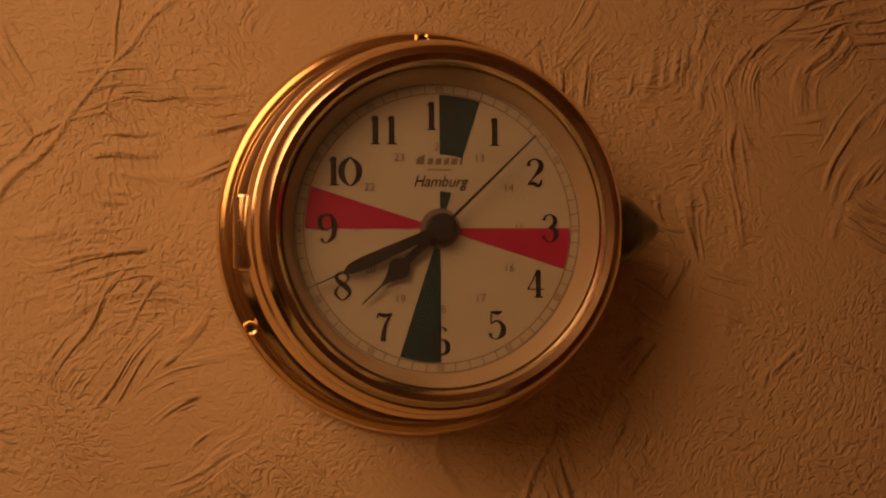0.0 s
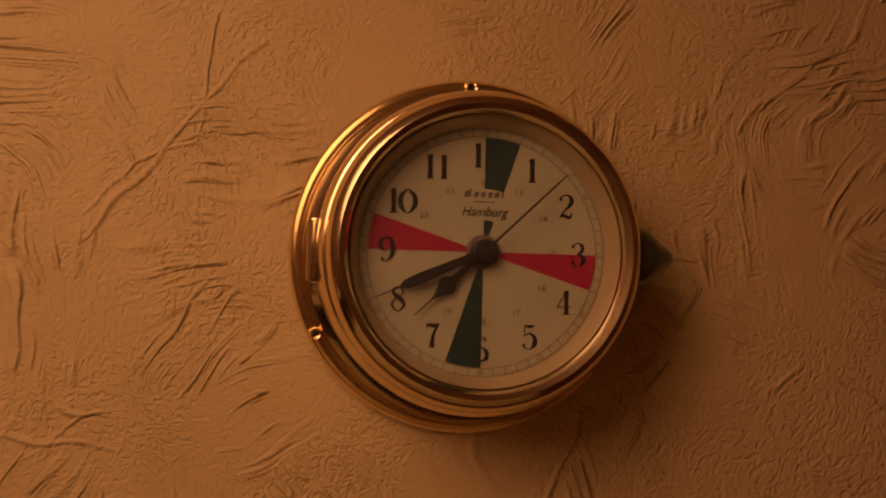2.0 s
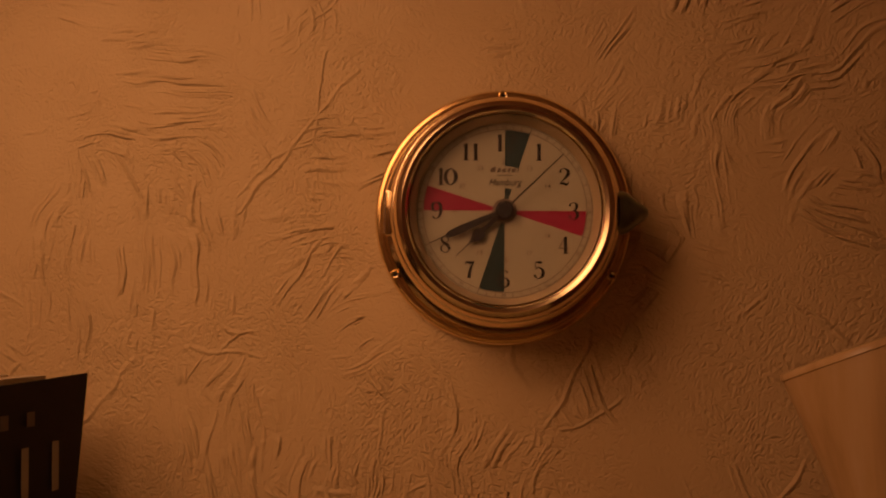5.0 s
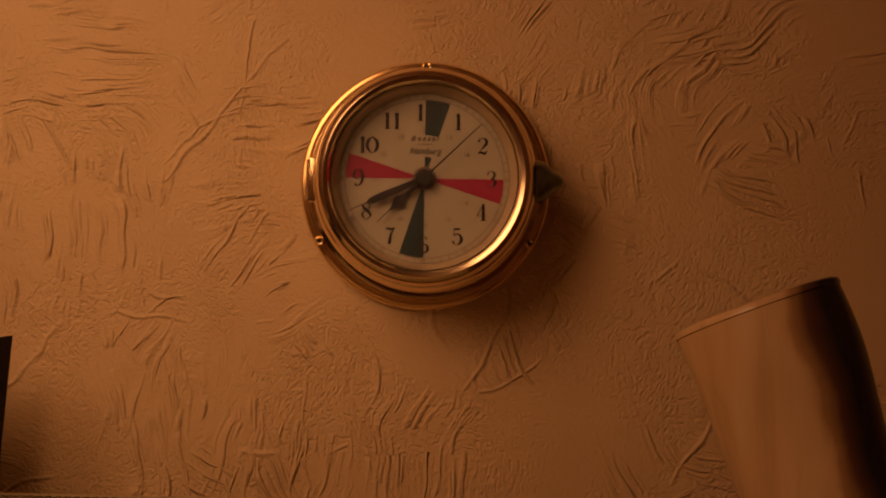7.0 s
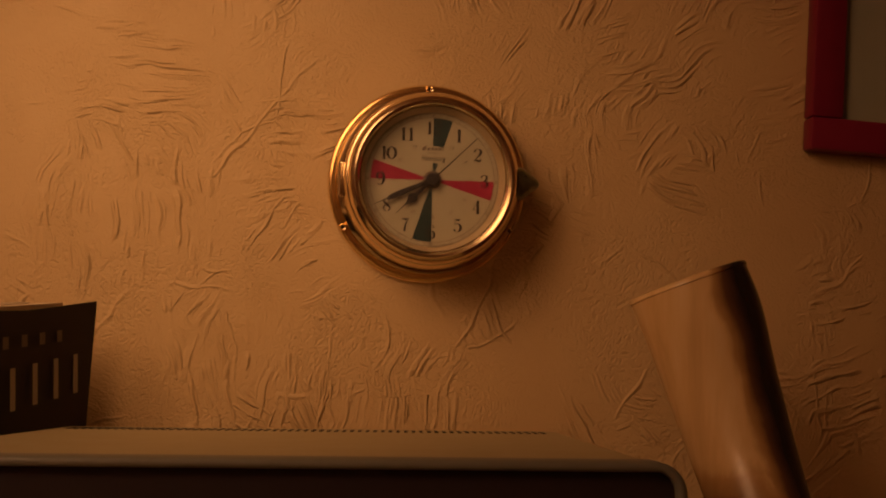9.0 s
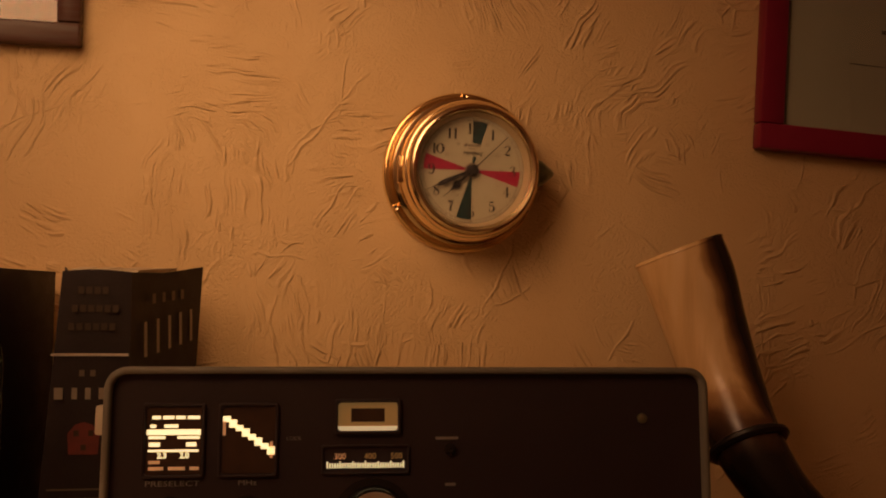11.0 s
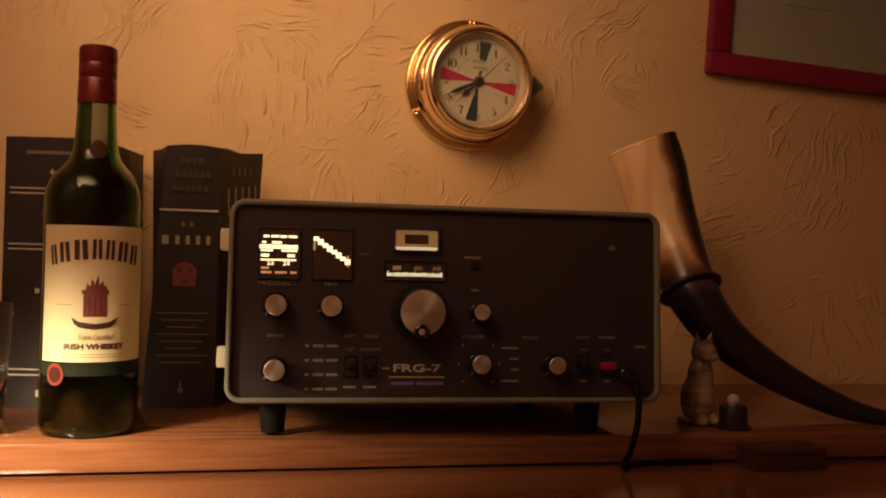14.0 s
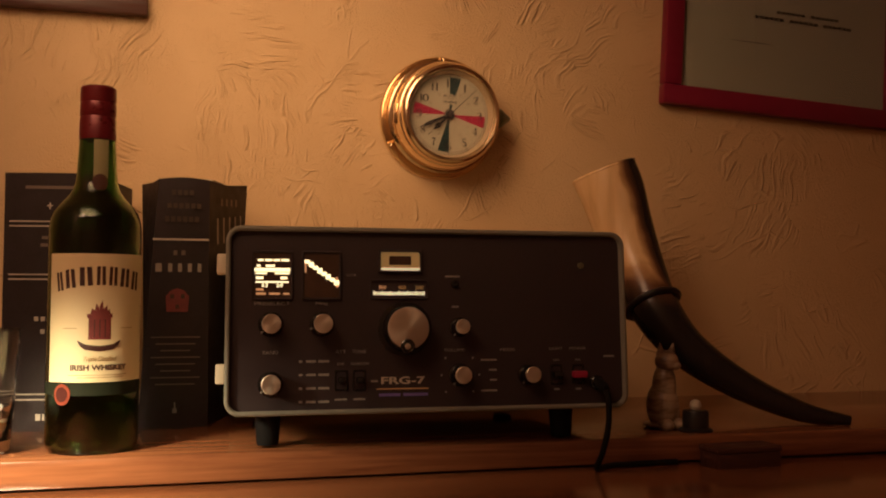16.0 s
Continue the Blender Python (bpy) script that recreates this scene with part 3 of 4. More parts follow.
    bar(r, -0.1088, 0.0435, 0.0016, 0.008, LIT_DIM, name="dim_scale_mark")
    # signal meter and the kHz scale under it
    part("meter_window", moved(ring_plate(0.0375, 0.0195, 0.0015, 0.0018, 0.004, 0.0005), on_panel(-0.029, 0.0495, 0.001)), PANEL, r)
    part("meter_face", moved(slab(round_rect(0.034, 0.016, 0.001), 0.0003), on_panel(-0.029, 0.0495, 0.002)), LIT_GLOW, r, "amber backlit meter face")
    bar(r, -0.029, 0.0503, 0.019, 0.0075, LIT_BACK, 0.0024, "meter_scale")
    bar(r, -0.029, 0.0428, 0.034, 0.0026, LIT_MID, 0.0024, "meter_glow")
    part("scale_window", moved(ring_plate(0.050, 0.0165, 0.0015, 0.0012, 0.0025, 0.0005), on_panel(-0.030, 0.0255, 0.001)), PANEL, r)
    for k in range(31):
        bar(r, -0.0515 + 0.00143 * k, 0.0222 + (0.0004 if k % 5 == 0 else 0), 0.0006, 0.0026 + (0.0012 if k % 5 == 0 else 0), LIT, name="lit_scale_mark")
    for text, x in (("300", -0.0445), ("400", -0.0275), ("500", -0.0125)):
        part("lit_numeral", moved(words(text, 0.0046), on_panel(x, 0.0272, 0.0024)), LIT_DIM if text == "300" else LIT_GLOW, r)
    # knobs
    knob(r, -0.137, -0.0035, 0.0082, 0.020)
    knob(r, -0.0955, -0.0035, 0.0082, 0.020)
    knob(r, -0.137, -0.052, 0.0082, 0.018)
    knob(r, 0.0215, -0.0065, 0.0066, 0.018)
    knob(r, 0.0215, -0.0470, 0.0076, 0.018)
    knob(r, 0.0825, -0.0475, 0.0072, 0.018)
    main = knob(r, -0.0255, -0.0075, 0.0182, 0.020, "tuning_knob")
    part("finger_dimple", moved(lathe([(0, 0.0205), (0.0056, 0.0205), (0.0060, 0.0218), (0.0050, 0.0224), (0.0035, 0.0212), (0, 0.0210)], 24), on_panel(-0.0265, -0.0225)), PANEL_GLOSS, main)
    part("dimple_pin", moved(lathe([(0, 0.0212), (0.0026, 0.0212), (0.0024, 0.0222), (0.0012, 0.0226), (0, 0.0226)], 18), on_panel(-0.0265, -0.0225)), ALU, main)
    # switches, jack and small fittings
    for x, z, material, w in ((0.1285, -0.0480, RED, 0.0125), (0.1085, -0.0480, PANEL_GLOSS, 0.009), (-0.079, -0.0500, PANEL_GLOSS, 0.006), (-0.0640, -0.0500, PANEL_GLOSS, 0.006)):
        base = part("switch", moved(ring_plate(0.011, 0.0175, 0.001, 0.0015, 0.0015, 0.0003), on_panel(x, z, 0.001)), PANEL_GLOSS, r)
        part("lever", moved(box(w, 0.0062, 0.009, 0.0016), on_panel(x, z, 0.006)), material, base, "red power lever" if material is RED else "black lever")
    jack = part("headphone_jack", moved(lathe([(0.0030, 0.001), (0.0062, 0.001), (0.0062, 0.0042), (0.0052, 0.0050), (0.0034, 0.0050), (0.0030, 0.004)], 28, True), on_panel(0.1455, -0.0555)), PANEL_GLOSS, r)
    lens = part("pilot_lamp", moved(lathe([(0, 0.001), (0.0030, 0.001), (0.0028, 0.0035), (0, 0.0045)], 20), on_panel(0.1335, 0.0475)), BRASS_OLD, r)
    # printing
    for text, x, z, size, width in (("PRESELECT", -0.136, 0.0135, 0.0042, 0.029), ("MHz", -0.0955, 0.0135, 0.0042, 0.010), ("BAND", -0.137, -0.0265, 0.0040, 0.0125), ("ATT", -0.0795, -0.0265, 0.0040, 0.009), ("TONE", -0.0640, -0.0265, 0.0040, 0.0115),
                                    ("VOLUME", 0.0175, -0.0260, 0.0036, 0.018), ("MODE", 0.0645, -0.0260, 0.0036, 0.013), ("LIGHT", 0.1085, -0.0255, 0.0034, 0.012), ("POWER", 0.1285, -0.0255, 0.0034, 0.015),
                                    ("LOCK", -0.0705, 0.0375, 0.0028, 0.008), ("ON", 0.1085, -0.0355, 0.0026, 0.005), ("ON", 0.1285, -0.0355, 0.0026, 0.005), ("NARROW", -0.0635, -0.0365, 0.0030, 0.0155), ("DX", -0.0795, -0.0365, 0.0030, 0.006)):
        print_on(r, text, x, z, size, width)
    print_on(r, "FRG-7", -0.0275, -0.0510, 0.0082, 0.0375, MODEL_INK, "model_lettering", 0.0002)
    bar(r, -0.0275, -0.0576, 0.0440, 0.0010, GOLD)
    for k, (x, w) in enumerate(((-0.0385, 0.018), (-0.0165, 0.021))):
        bar(r, x, -0.0625, w, 0.0024, BLUE_INK, name="maker_mark")
    for k in range(4):
        for x, w in ((-0.1125, 0.003), (-0.1040, 0.008), (-0.0935, 0.009)):
            bar(r, x, -0.0340 - 0.0110 * k, w, 0.0020, WHITE_INK)
    for x, z, w in ((0.0475, -0.0345, 0.014), (0.0510, -0.0430, 0.007), (0.0515, -0.0515, 0.006), (0.0475, -0.0605, 0.014), (-0.0795, -0.0655, 0.010), (-0.064, -0.0655, 0.010), (-0.0515, -0.0510, 0.006), (0.1085, -0.0605, 0.005), (0.1285, -0.0605, 0.005),
                    (0.0165, 0.0370, 0.013), (0.0185, 0.0110, 0.006), (0.1575, -0.0325, 0.010), (0.0390, -0.0470, 0.0015), (0.0060, -0.0470, 0.0015), (0.0335, -0.0325, 0.0015), (0.0095, -0.0325, 0.0015), (0.0335, -0.0610, 0.0015), (0.0095, -0.0610, 0.0015)):
        bar(r, x, z, w, 0.0016, WHITE_INK)
    part("lock_screw", moved(lathe([(0, 0.001), (0.0036, 0.001), (0.0034, 0.0035), (0.0012, 0.004), (0, 0.0032)], 20), on_panel(0.0185, 0.0305)), PANEL_GLOSS, r)
    return r


receiver()


# ---- headphone cable from the jack down to the board ----
cable = thing("headphone_cable", pose(0, 0, 0), "black headphone plug and cable hanging from the receiver's jack", "cable")
jack_at = RADIO @ Vector((0.1455, -0.004, -0.0555))
part("plug", moved(lathe([(0, 0), (0.0045, 0), (0.0050, 0.002), (0.0046, 0.014), (0.0028, 0.020), (0, 0.020)], 20), Matrix.Translation(jack_at) @ pose(0, 0, 0, 100)), RUBBER, cable)
lead_line = smooth_line([tuple(jack_at + Vector((0, -0.017, -0.004))), tuple(jack_at + Vector((0.001, -0.021, -0.014))), tuple(jack_at + Vector((0.002, -0.018, -0.036))), (0.1075, -0.343, -0.006), (0.1085, -0.328, -0.0225), (0.125, -0.3160, -0.0228), (0.16, -0.3125, -0.0228), (0.195, -0.3120, -0.0228)], 8)
part("lead", tube(lead_line, [0.0026] * len(lead_line), 10), RUBBER, cable)


# ---- the whiskey bottle ----
BX, BY, BR = -0.3195, -0.2620, 0.0410


def wrap(bm, radius, turn):
    """Bends a flat x, y piece round an upright cylinder; turn: degrees to the right of the front."""
    for v in bm.verts:
        a = v.co.x / radius + radians(turn) - math.pi / 2
        r = radius + v.co.z
        v.co = (r * math.cos(a), r * math.sin(a), v.co.y - (0.005 if v.co.y < 0.2 else 0))
    return bm


def sheet(w, h, nx=40, ny=2, low=0.0, thick=0.0002):
    bm = bmesh.new()
    g = [[bm.verts.new((w * (i / nx - 0.5), low + h * j / ny, thick)) for j in range(ny + 1)] for i in range(nx + 1)]
    for i in range(nx):
        for j in range(ny):
            bm.faces.new((g[i][j], g[i + 1][j], g[i + 1][j + 1], g[i][j + 1]))
    return soft(bm)


def fine(bm, cell=0.003):
    """Cuts long edges, so that a flat piece bends smoothly."""
    bm.normal_update()
    bmesh.ops.triangulate(bm, faces=bm.faces)
    for _ in range(4):
        long = [e for e in bm.edges if e.calc_length() > cell]
        if long:
            bmesh.ops.subdivide_edges(bm, edges=long, cuts=1)
            bmesh.ops.triangulate(bm, faces=bm.faces)
    return bm


def whiskey_bottle():
    b = thing("whiskey_bottle", pose(BX, BY, 0, 0, 0, 8) @ Matrix.Diagonal((0.905, 0.905, 0.973, 1)), "dark green glass whiskey bottle with a cream label and red cap", "bottle")
    outer = [(0, 0.006), (0.026, 0.003), (0.034, 0.0005), (0.038, 0.001), (0.0402, 0.004), (BR, 0.009), (BR, 0.190), (0.0400, 0.197), (0.0375, 0.204), (0.0325, 0.2105), (0.0262, 0.2165), (0.0215, 0.2225), (0.0190, 0.230), (0.0178, 0.240), (0.0165, 0.262), (0.0155, 0.285), (0.0150, 0.308), (0.0135, 0.3085)]
    inner = [(r - 0.0032, z + (0.004 if z < 0.02 else 0)) for r, z in reversed(outer) if r > 0.02 or z > 0.1]
    part("glass_body", lathe(outer + inner + [(0, 0.010)], 72), BOTTLE_GLASS, b, "dark green glass")
    part("whiskey", lathe([(0, 0.0112), (0.0285, 0.0095), (0.0355, 0.014), (0.0372, 0.020), (0.0372, 0.186), (0.0, 0.186)], 64), WHISKEY, b, "amber whiskey")
    part("front_label", wrap(sheet(0.104, 0.107, 44, 2, 0.0655), BR, 7), LABEL, b, "cream printed paper label")
    part("lower_band", wrap(sheet(0.25, 0.0105, 80, 1, 0.0545, 0.00015), BR, 0), BAND_GREEN, b)
    cap = part("cap", lathe([(0, 0.3145), (0.0148, 0.3145), (0.0160, 0.3130), (0.0162, 0.302), (0.0157, 0.3005), (0.0162, 0.299), (0.0162, 0.2895), (0.0155, 0.288), (0.0163, 0.286), (0.0166, 0.268), (0.0163, 0.2676), (0, 0.2676)], 48), CAP_RED, b, "dark red foil cap")
    part("neck_label", wrap(sheet(0.0125, 0.034, 12, 4, 0.2325, 0.0014), 0.0172, 9), LABEL_DIM, b, "olive-cream strip label")
    part("neck_seal", wrap(fine(slab([(0.0062 * math.cos(k * math.pi / 12), 0.229 + 0.0075 * math.sin(k * math.pi / 12)) for k in range(24)], 0.0006, 0.0022)), 0.0186, 6), FRAME_BROWN, b)
    seal = part("seal", wrap(fine(slab([(0.0082 * math.cos(k * math.pi / 14), 0.0555 + 0.0088 * math.sin(k * math.pi / 14)) for k in range(28)], 0.0009, 0.0003)), BR, -40), SEAL, b, "round copper-red seal")
    part("seal_ring", wrap(fine(slab([(0.0058 * math.cos(k * math.pi / 14), 0.0555 + 0.0062 * math.sin(k * math.pi / 14)) for k in range(28)], 0.0004, 0.0012)), BR, -40), SEAL_DARK, seal)
    ink = BROWN_INK
    # the arched brand word, as plain shapes
    x = -0.0425
    for w in (0.0082, 0.0118, 0.0142, 0.0100, 0.0096, 0.0120, 0.0118):
        mid = x + w / 2
        z = 0.1480 + 0.0060 * (1 - (mid / 0.042) ** 2)
        lean = radians(-mid * 420)
        for dx, half in ((-0.24, 0.15), (0.24, 0.15)):
            p = slab([(w * (dx - half), -0.0078), (w * (dx + half), -0.0078), (w * (dx * 0.9 + half), 0.0078), (w * (dx * 0.9 - half), 0.0078)], 0.0001, 0.0004)
            part("brand_mark", wrap(fine(moved(p, pose(mid, z, 0, 0, 0, math.degrees(lean) * 0.5))), BR, 7), ink, b)
        x += w + 0.0008
    # crest, ribbon and the lines of print
    crest = part("crest", wrap(fine(slab([(-0.0095, 0.101), (0.0095, 0.101), (0.0095, 0.119), (-0.0095, 0.119)], 0.0001, 0.0004)), BR, 5), CREST, b)
    part("battlement", wrap(fine(slab([(-0.0108, 0.119), (0.0108, 0.119), (0.0108, 0.1222), (-0.0108, 0.1222)], 0.0001, 0.0004)), BR, 5), CREST, crest)
    for fx, fw, fh, fl in ((-0.0058, 0.0046, 0.0050, -0.001), (-0.0024, 0.0046, 0.0088, -0.001), (0.0012, 0.0044, 0.0118, 0.001), (0.0048, 0.0046, 0.0075, 0.0012), (0.0074, 0.0034, 0.0042, 0.001)):
        part("flame", wrap(fine(slab([(fx - fw / 2, 0.1222), (fx + fw / 2, 0.1222), (fx + fw * 0.3, 0.1222 + fh * 0.6), (fx + fl, 0.1222 + fh), (fx - fw * 0.35, 0.1222 + fh * 0.55)], 0.0001, 0.0004)), BR, 5), CREST, crest)
    for kx in (-0.0045, 0.0, 0.0045):
        part("crest_line", wrap(fine(slab([(kx - 0.0004, 0.1030), (kx + 0.0004, 0.1030), (kx + 0.0004, 0.1175), (kx - 0.0004, 0.1175)], 0.0001, 0.0006)), BR, 5), BROWN_INK, crest)
    part("ribbon", wrap(fine(slab([(-0.019, 0.1005), (-0.012, 0.0970), (0, 0.0955), (0.012, 0.0970), (0.019, 0.1005), (0.0165, 0.0955), (0.012, 0.0925), (0, 0.0910), (-0.012, 0.0925), (-0.0165, 0.0955)], 0.0001, 0.0005)), BR, 5), ink, b)
    part("label_lettering", wrap(fine(moved(words("Triple Distilled", 0.0058, 0.028, 0.4), pose(0, 0.0848, 0.0005))), BR, 5), TAN_INK, b)
    part("label_lettering", wrap(fine(moved(words("IRISH WHISKEY", 0.0062, 0.050, heavy=0.00018), pose(0, 0.0775, 0.0005))), BR, 5), ink, b)
    for z, w, dx in ((0.0712, 0.052, 0), (0.0692, 0.040, 0.002), (0.110, 0.013, -0.026), (0.110, 0.013, 0.026)):
        part("fine_print", wrap(fine(slab([(dx - w / 2, z), (dx + w / 2, z), (dx + w / 2, z + 0.0006), (dx - w / 2, z + 0.0006)], 0.0001, 0.0004)), BR, 5), TAN_INK, b)
    return b


WHISKEY = glass("amber_whiskey", (0.62, 0.38, 0.10), 0.0, 1.36)
LABEL_DIM = plain("olive_cream_paper", (0.26, 0.23, 0.10), 0.6)
SEAL_DARK = plain("dark_seal_print", (0.06, 0.016, 0.012), 0.75, spec=0.1)
SEAL = plain("copper_red_seal", (0.20, 0.045, 0.022), 0.75, spec=0.1)
BROWN_INK = plain("dark_brown_ink", (0.05, 0.016, 0.010), 0.6)
TAN_INK = plain("tan_ink", (0.42, 0.30, 0.14), 0.6)
CREST = plain("maroon_print", (0.16, 0.03, 0.025), 0.6, vary=0.3, grain=900)
whiskey_bottle()


# ---- the books ----
def book(m, w, h, d, label, bow=0.004):
    """A standing book: origin at the spine's lower left front, y into the depth."""
    b = thing("book", m, label, "book", "books against the wall")
    spine = [(w * k / 10, -bow * math.sin(math.pi * k / 10)) for k in range(11)]
    part("spine", soft(slab(spine + [(w, 0.003), (0, 0.003)], h)), BOOK_BLACK, b)
    for name, x in (("front_cover", w - 0.003), ("back_cover", 0)):
        part(name, box(0.003, d, h, 0.0008, (x + 0.0015, d / 2 + 0.003, h / 2)), BOOK_BLACK, b)
    part("page_block", box(w - 0.0062, d - 0.004, h - 0.010, 0, (w / 2, d / 2 + 0.002, h / 2)), PAGES, b)
    return b


def stamp(b, x, z, w, h, material, out=0.0046, name="spine_print"):
    part(name, moved(slab([(-w / 2, -h / 2), (w / 2, -h / 2), (w / 2, h / 2), (-w / 2, h / 2)], 0.0002), pose(x, -out, z, 90)), material, b)


big = book(pose(-0.415, -0.140, 0, 0, 0, -9), 0.086, 0.245, 0.135, "thick black book with silver spine rules and lettering", 0.003)
for z in (0.1985, 0.1940, 0.1480, 0.1435, 0.0350, 0.0300):
    stamp(big, 0.043, z, 0.074, 0.0014, SILVER_INK, 0.0033)
for z, x, w in ((0.231, 0.045, 0.050), (0.183, 0.056, 0.040), (0.176, 0.058, 0.046), (0.160, 0.060, 0.030)):
    stamp(big, x, z, w, 0.0030, INK_SOFT, 0.0033)
for z, x, w in ((0.117, 0.062, 0.010), (0.106, 0.055, 0.050), (0.094, 0.058, 0.044), (0.082, 0.063, 0.030), (0.070, 0.066, 0.016)):
    for k in range(max(1, int(w / 0.006))):
        stamp(big, x - w / 2 + 0.006 * k + 0.0025, z, 0.0038, 0.0042, SILVER_INK, 0.0033)
for k in range(5):
    stamp(big, 0.036 + 0.0062 * k, 0.0135, 0.0045, 0.0060, SILVER_INK, 0.0033)
stamp(big, 0.043, 0.2135, 0.0050, 0.0012, SILVER_INK, 0.0033)
stamp(big, 0.043, 0.2135, 0.0012, 0.0060, SILVER_INK, 0.0034)

def splayed_book(m, label):
    """A worn paperback standing slightly open: the spine pinched at its top, both covers spread to the back."""
    b = thing("book", m, label, "book", "books against the wall")
    h = 0.2425

    def sheet_of(low_line, top_line, thick):
        bm = bmesh.new()
        rows = []
        for k in range(13):
            t = k / 12
            rows.append([[bm.verts.new((a[0] + (c[0] - a[0]) * t + dx, a[1] + (c[1] - a[1]) * t + dy, a[2] + (c[2] - a[2]) * t)) for a, c in zip(low_line, top_line)] for dx, dy in ((0, 0), thick)])
        for p, q in zip(rows, rows[1:]):
            for s in (0, 1):
                for i in range(len(p[s]) - 1):
                    bm.faces.new((p[s][i], p[s][i + 1], q[s][i + 1], q[s][i]))
            for i in (0, -1):
                bm.faces.new((p[0][i], p[1][i], q[1][i], q[0][i]))
        for r in (rows[0], rows[-1]):
            for i in range(len(r[0]) - 1):
                bm.faces.new((r[0][i], r[0][i + 1], r[1][i + 1], r[1][i]))
        return soft(bm, 45)

    low = [(0.066 * k / 10, -0.004 * math.sin(math.pi * k / 10), 0) for k in range(11)]
    top = [(0.017 + 0.048 * k / 10, -0.005 * math.sin(math.pi * k / 10), h + 0.0015 * math.sin(math.pi * k / 10)) for k in range(11)]
    part("spine", sheet_of(low, top, (0, 0.0015)), BOOK_BLACK, b)
    part("back_cover", sheet_of([(0.0, 0.0008, 0), (-0.002, 0.060, 0), (0.000, 0.112, 0)], [(0.017, 0.0008, h), (0.008, 0.055, h + 0.002), (-0.006, 0.112, h + 0.006)], (0.0012, 0)), BOOK_BLACK, b)
    part("front_cover", sheet_of([(0.066, 0.0008, 0), (0.082, 0.060, 0), (0.095, 0.112, 0)], [(0.065, 0.0008, h), (0.082, 0.052, h + 0.001), (0.106, 0.112, h + 0.008)], (-0.0012, 0)), BOOK_BLACK, b)
    for k, (x0, x1) in enumerate(((0.018, 0.010), (0.030, 0.030), (0.042, 0.052), (0.054, 0.074))):
        part("page_block", sheet_of([(x0 - 0.004, 0.004, 0.004), (x1 - 0.004, 0.106, 0.004)], [(x0 + 0.003, 0.010, h + 0.002), (x1, 0.106, h + 0.0065)], (0.011, 0)), PAGES, b)
    return b


slim = splayed_book(pose(-0.2910, -0.150, 0), "worn black paperback standing slightly open, pale spine rule, red crest")
stamp(slim, 0.0385, 0.183, 0.053, 0.0019, SILVER_INK, 0.0053)
for z, w in ((0.229, 0.026), (0.216, 0.034), (0.203, 0.038)):
    for k in range(int(w / 0.0056)):
        stamp(slim, 0.0415 - w / 2 + 0.0056 * k + 0.0028, z, 0.0040, 0.0052, BOOK_PRINT_DARK, 0.0056)
for k in range(2):
    stamp(slim, 0.0335 + 0.0075 * k, 0.1700, 0.0036, 0.0046, BOOK_PRINT, 0.0054)
for k, w in enumerate((0.0082, 0.0052, 0.0052, 0.0052, 0.0050)):
    stamp(slim, 0.0180 + 0.0092 * k + (0.0016 if k else 0), 0.1555, w * 0.72, 0.0082, BOOK_PRINT_PALE, 0.0052)
part("spine_crest", moved(slab([(-0.010, -0.011), (0.010, -0.011), (0.011, 0.004), (0.006, 0.010), (0, 0.012), (-0.006, 0.010), (-0.011, 0.004)], 0.0002), pose(0.036, -0.0052, 0.1235, 90)), CREST, slim)
for x, z in ((-0.005, 0.004), (0.005, 0.004), (0.0, -0.006)):
    stamp(slim, 0.036 + x, 0.1235 + z, 0.0035, 0.0040, BOOK_PRINT_DARK, 0.0055)
for k in range(8):
    stamp(slim, 0.035, 0.088 - 0.0065 * k, 0.046 - 0.009 * ((k * 7) % 3), 0.0013, BOOK_PRINT, 0.0051)
stamp(slim, 0.035, 0.0200, 0.0014, 0.010, BOOK_PRINT_PALE, 0.0050)
stamp(slim, 0.035, 0.0170, 0.0040, 0.0045, BOOK_PRINT_PALE, 0.0050)


def cover_stamp(along, z, length, h, material, turn=0.0):
    """Print on the spread front cover; along: metres from the spine."""
    a = math.atan2(0.112, 0.036)
    m = pose(0.0662 + along * math.cos(a) + 0.0012 * (z / 0.2475), along * math.sin(a), z, 90, 0, math.degrees(a)) @ pose(0, 0, 0.0010, 0, 0, turn)
    part("cover_print", moved(slab([(-length / 2, -h / 2), (length / 2, -h / 2), (length / 2, h / 2), (-length / 2, h / 2)], 0.0002), m), material, slim)


for k in range(5):
    cover_stamp(0.018 + 0.0205 * k, 0.193 + 0.0022 * k, 0.0045, 0.026, BOOK_PRINT_PALE, 4)
for k in range(4):
    cover_stamp(0.030 + 0.017 * k, 0.2235 + 0.0012 * k, 0.0050, 0.0075, BOOK_PRINT, 4)


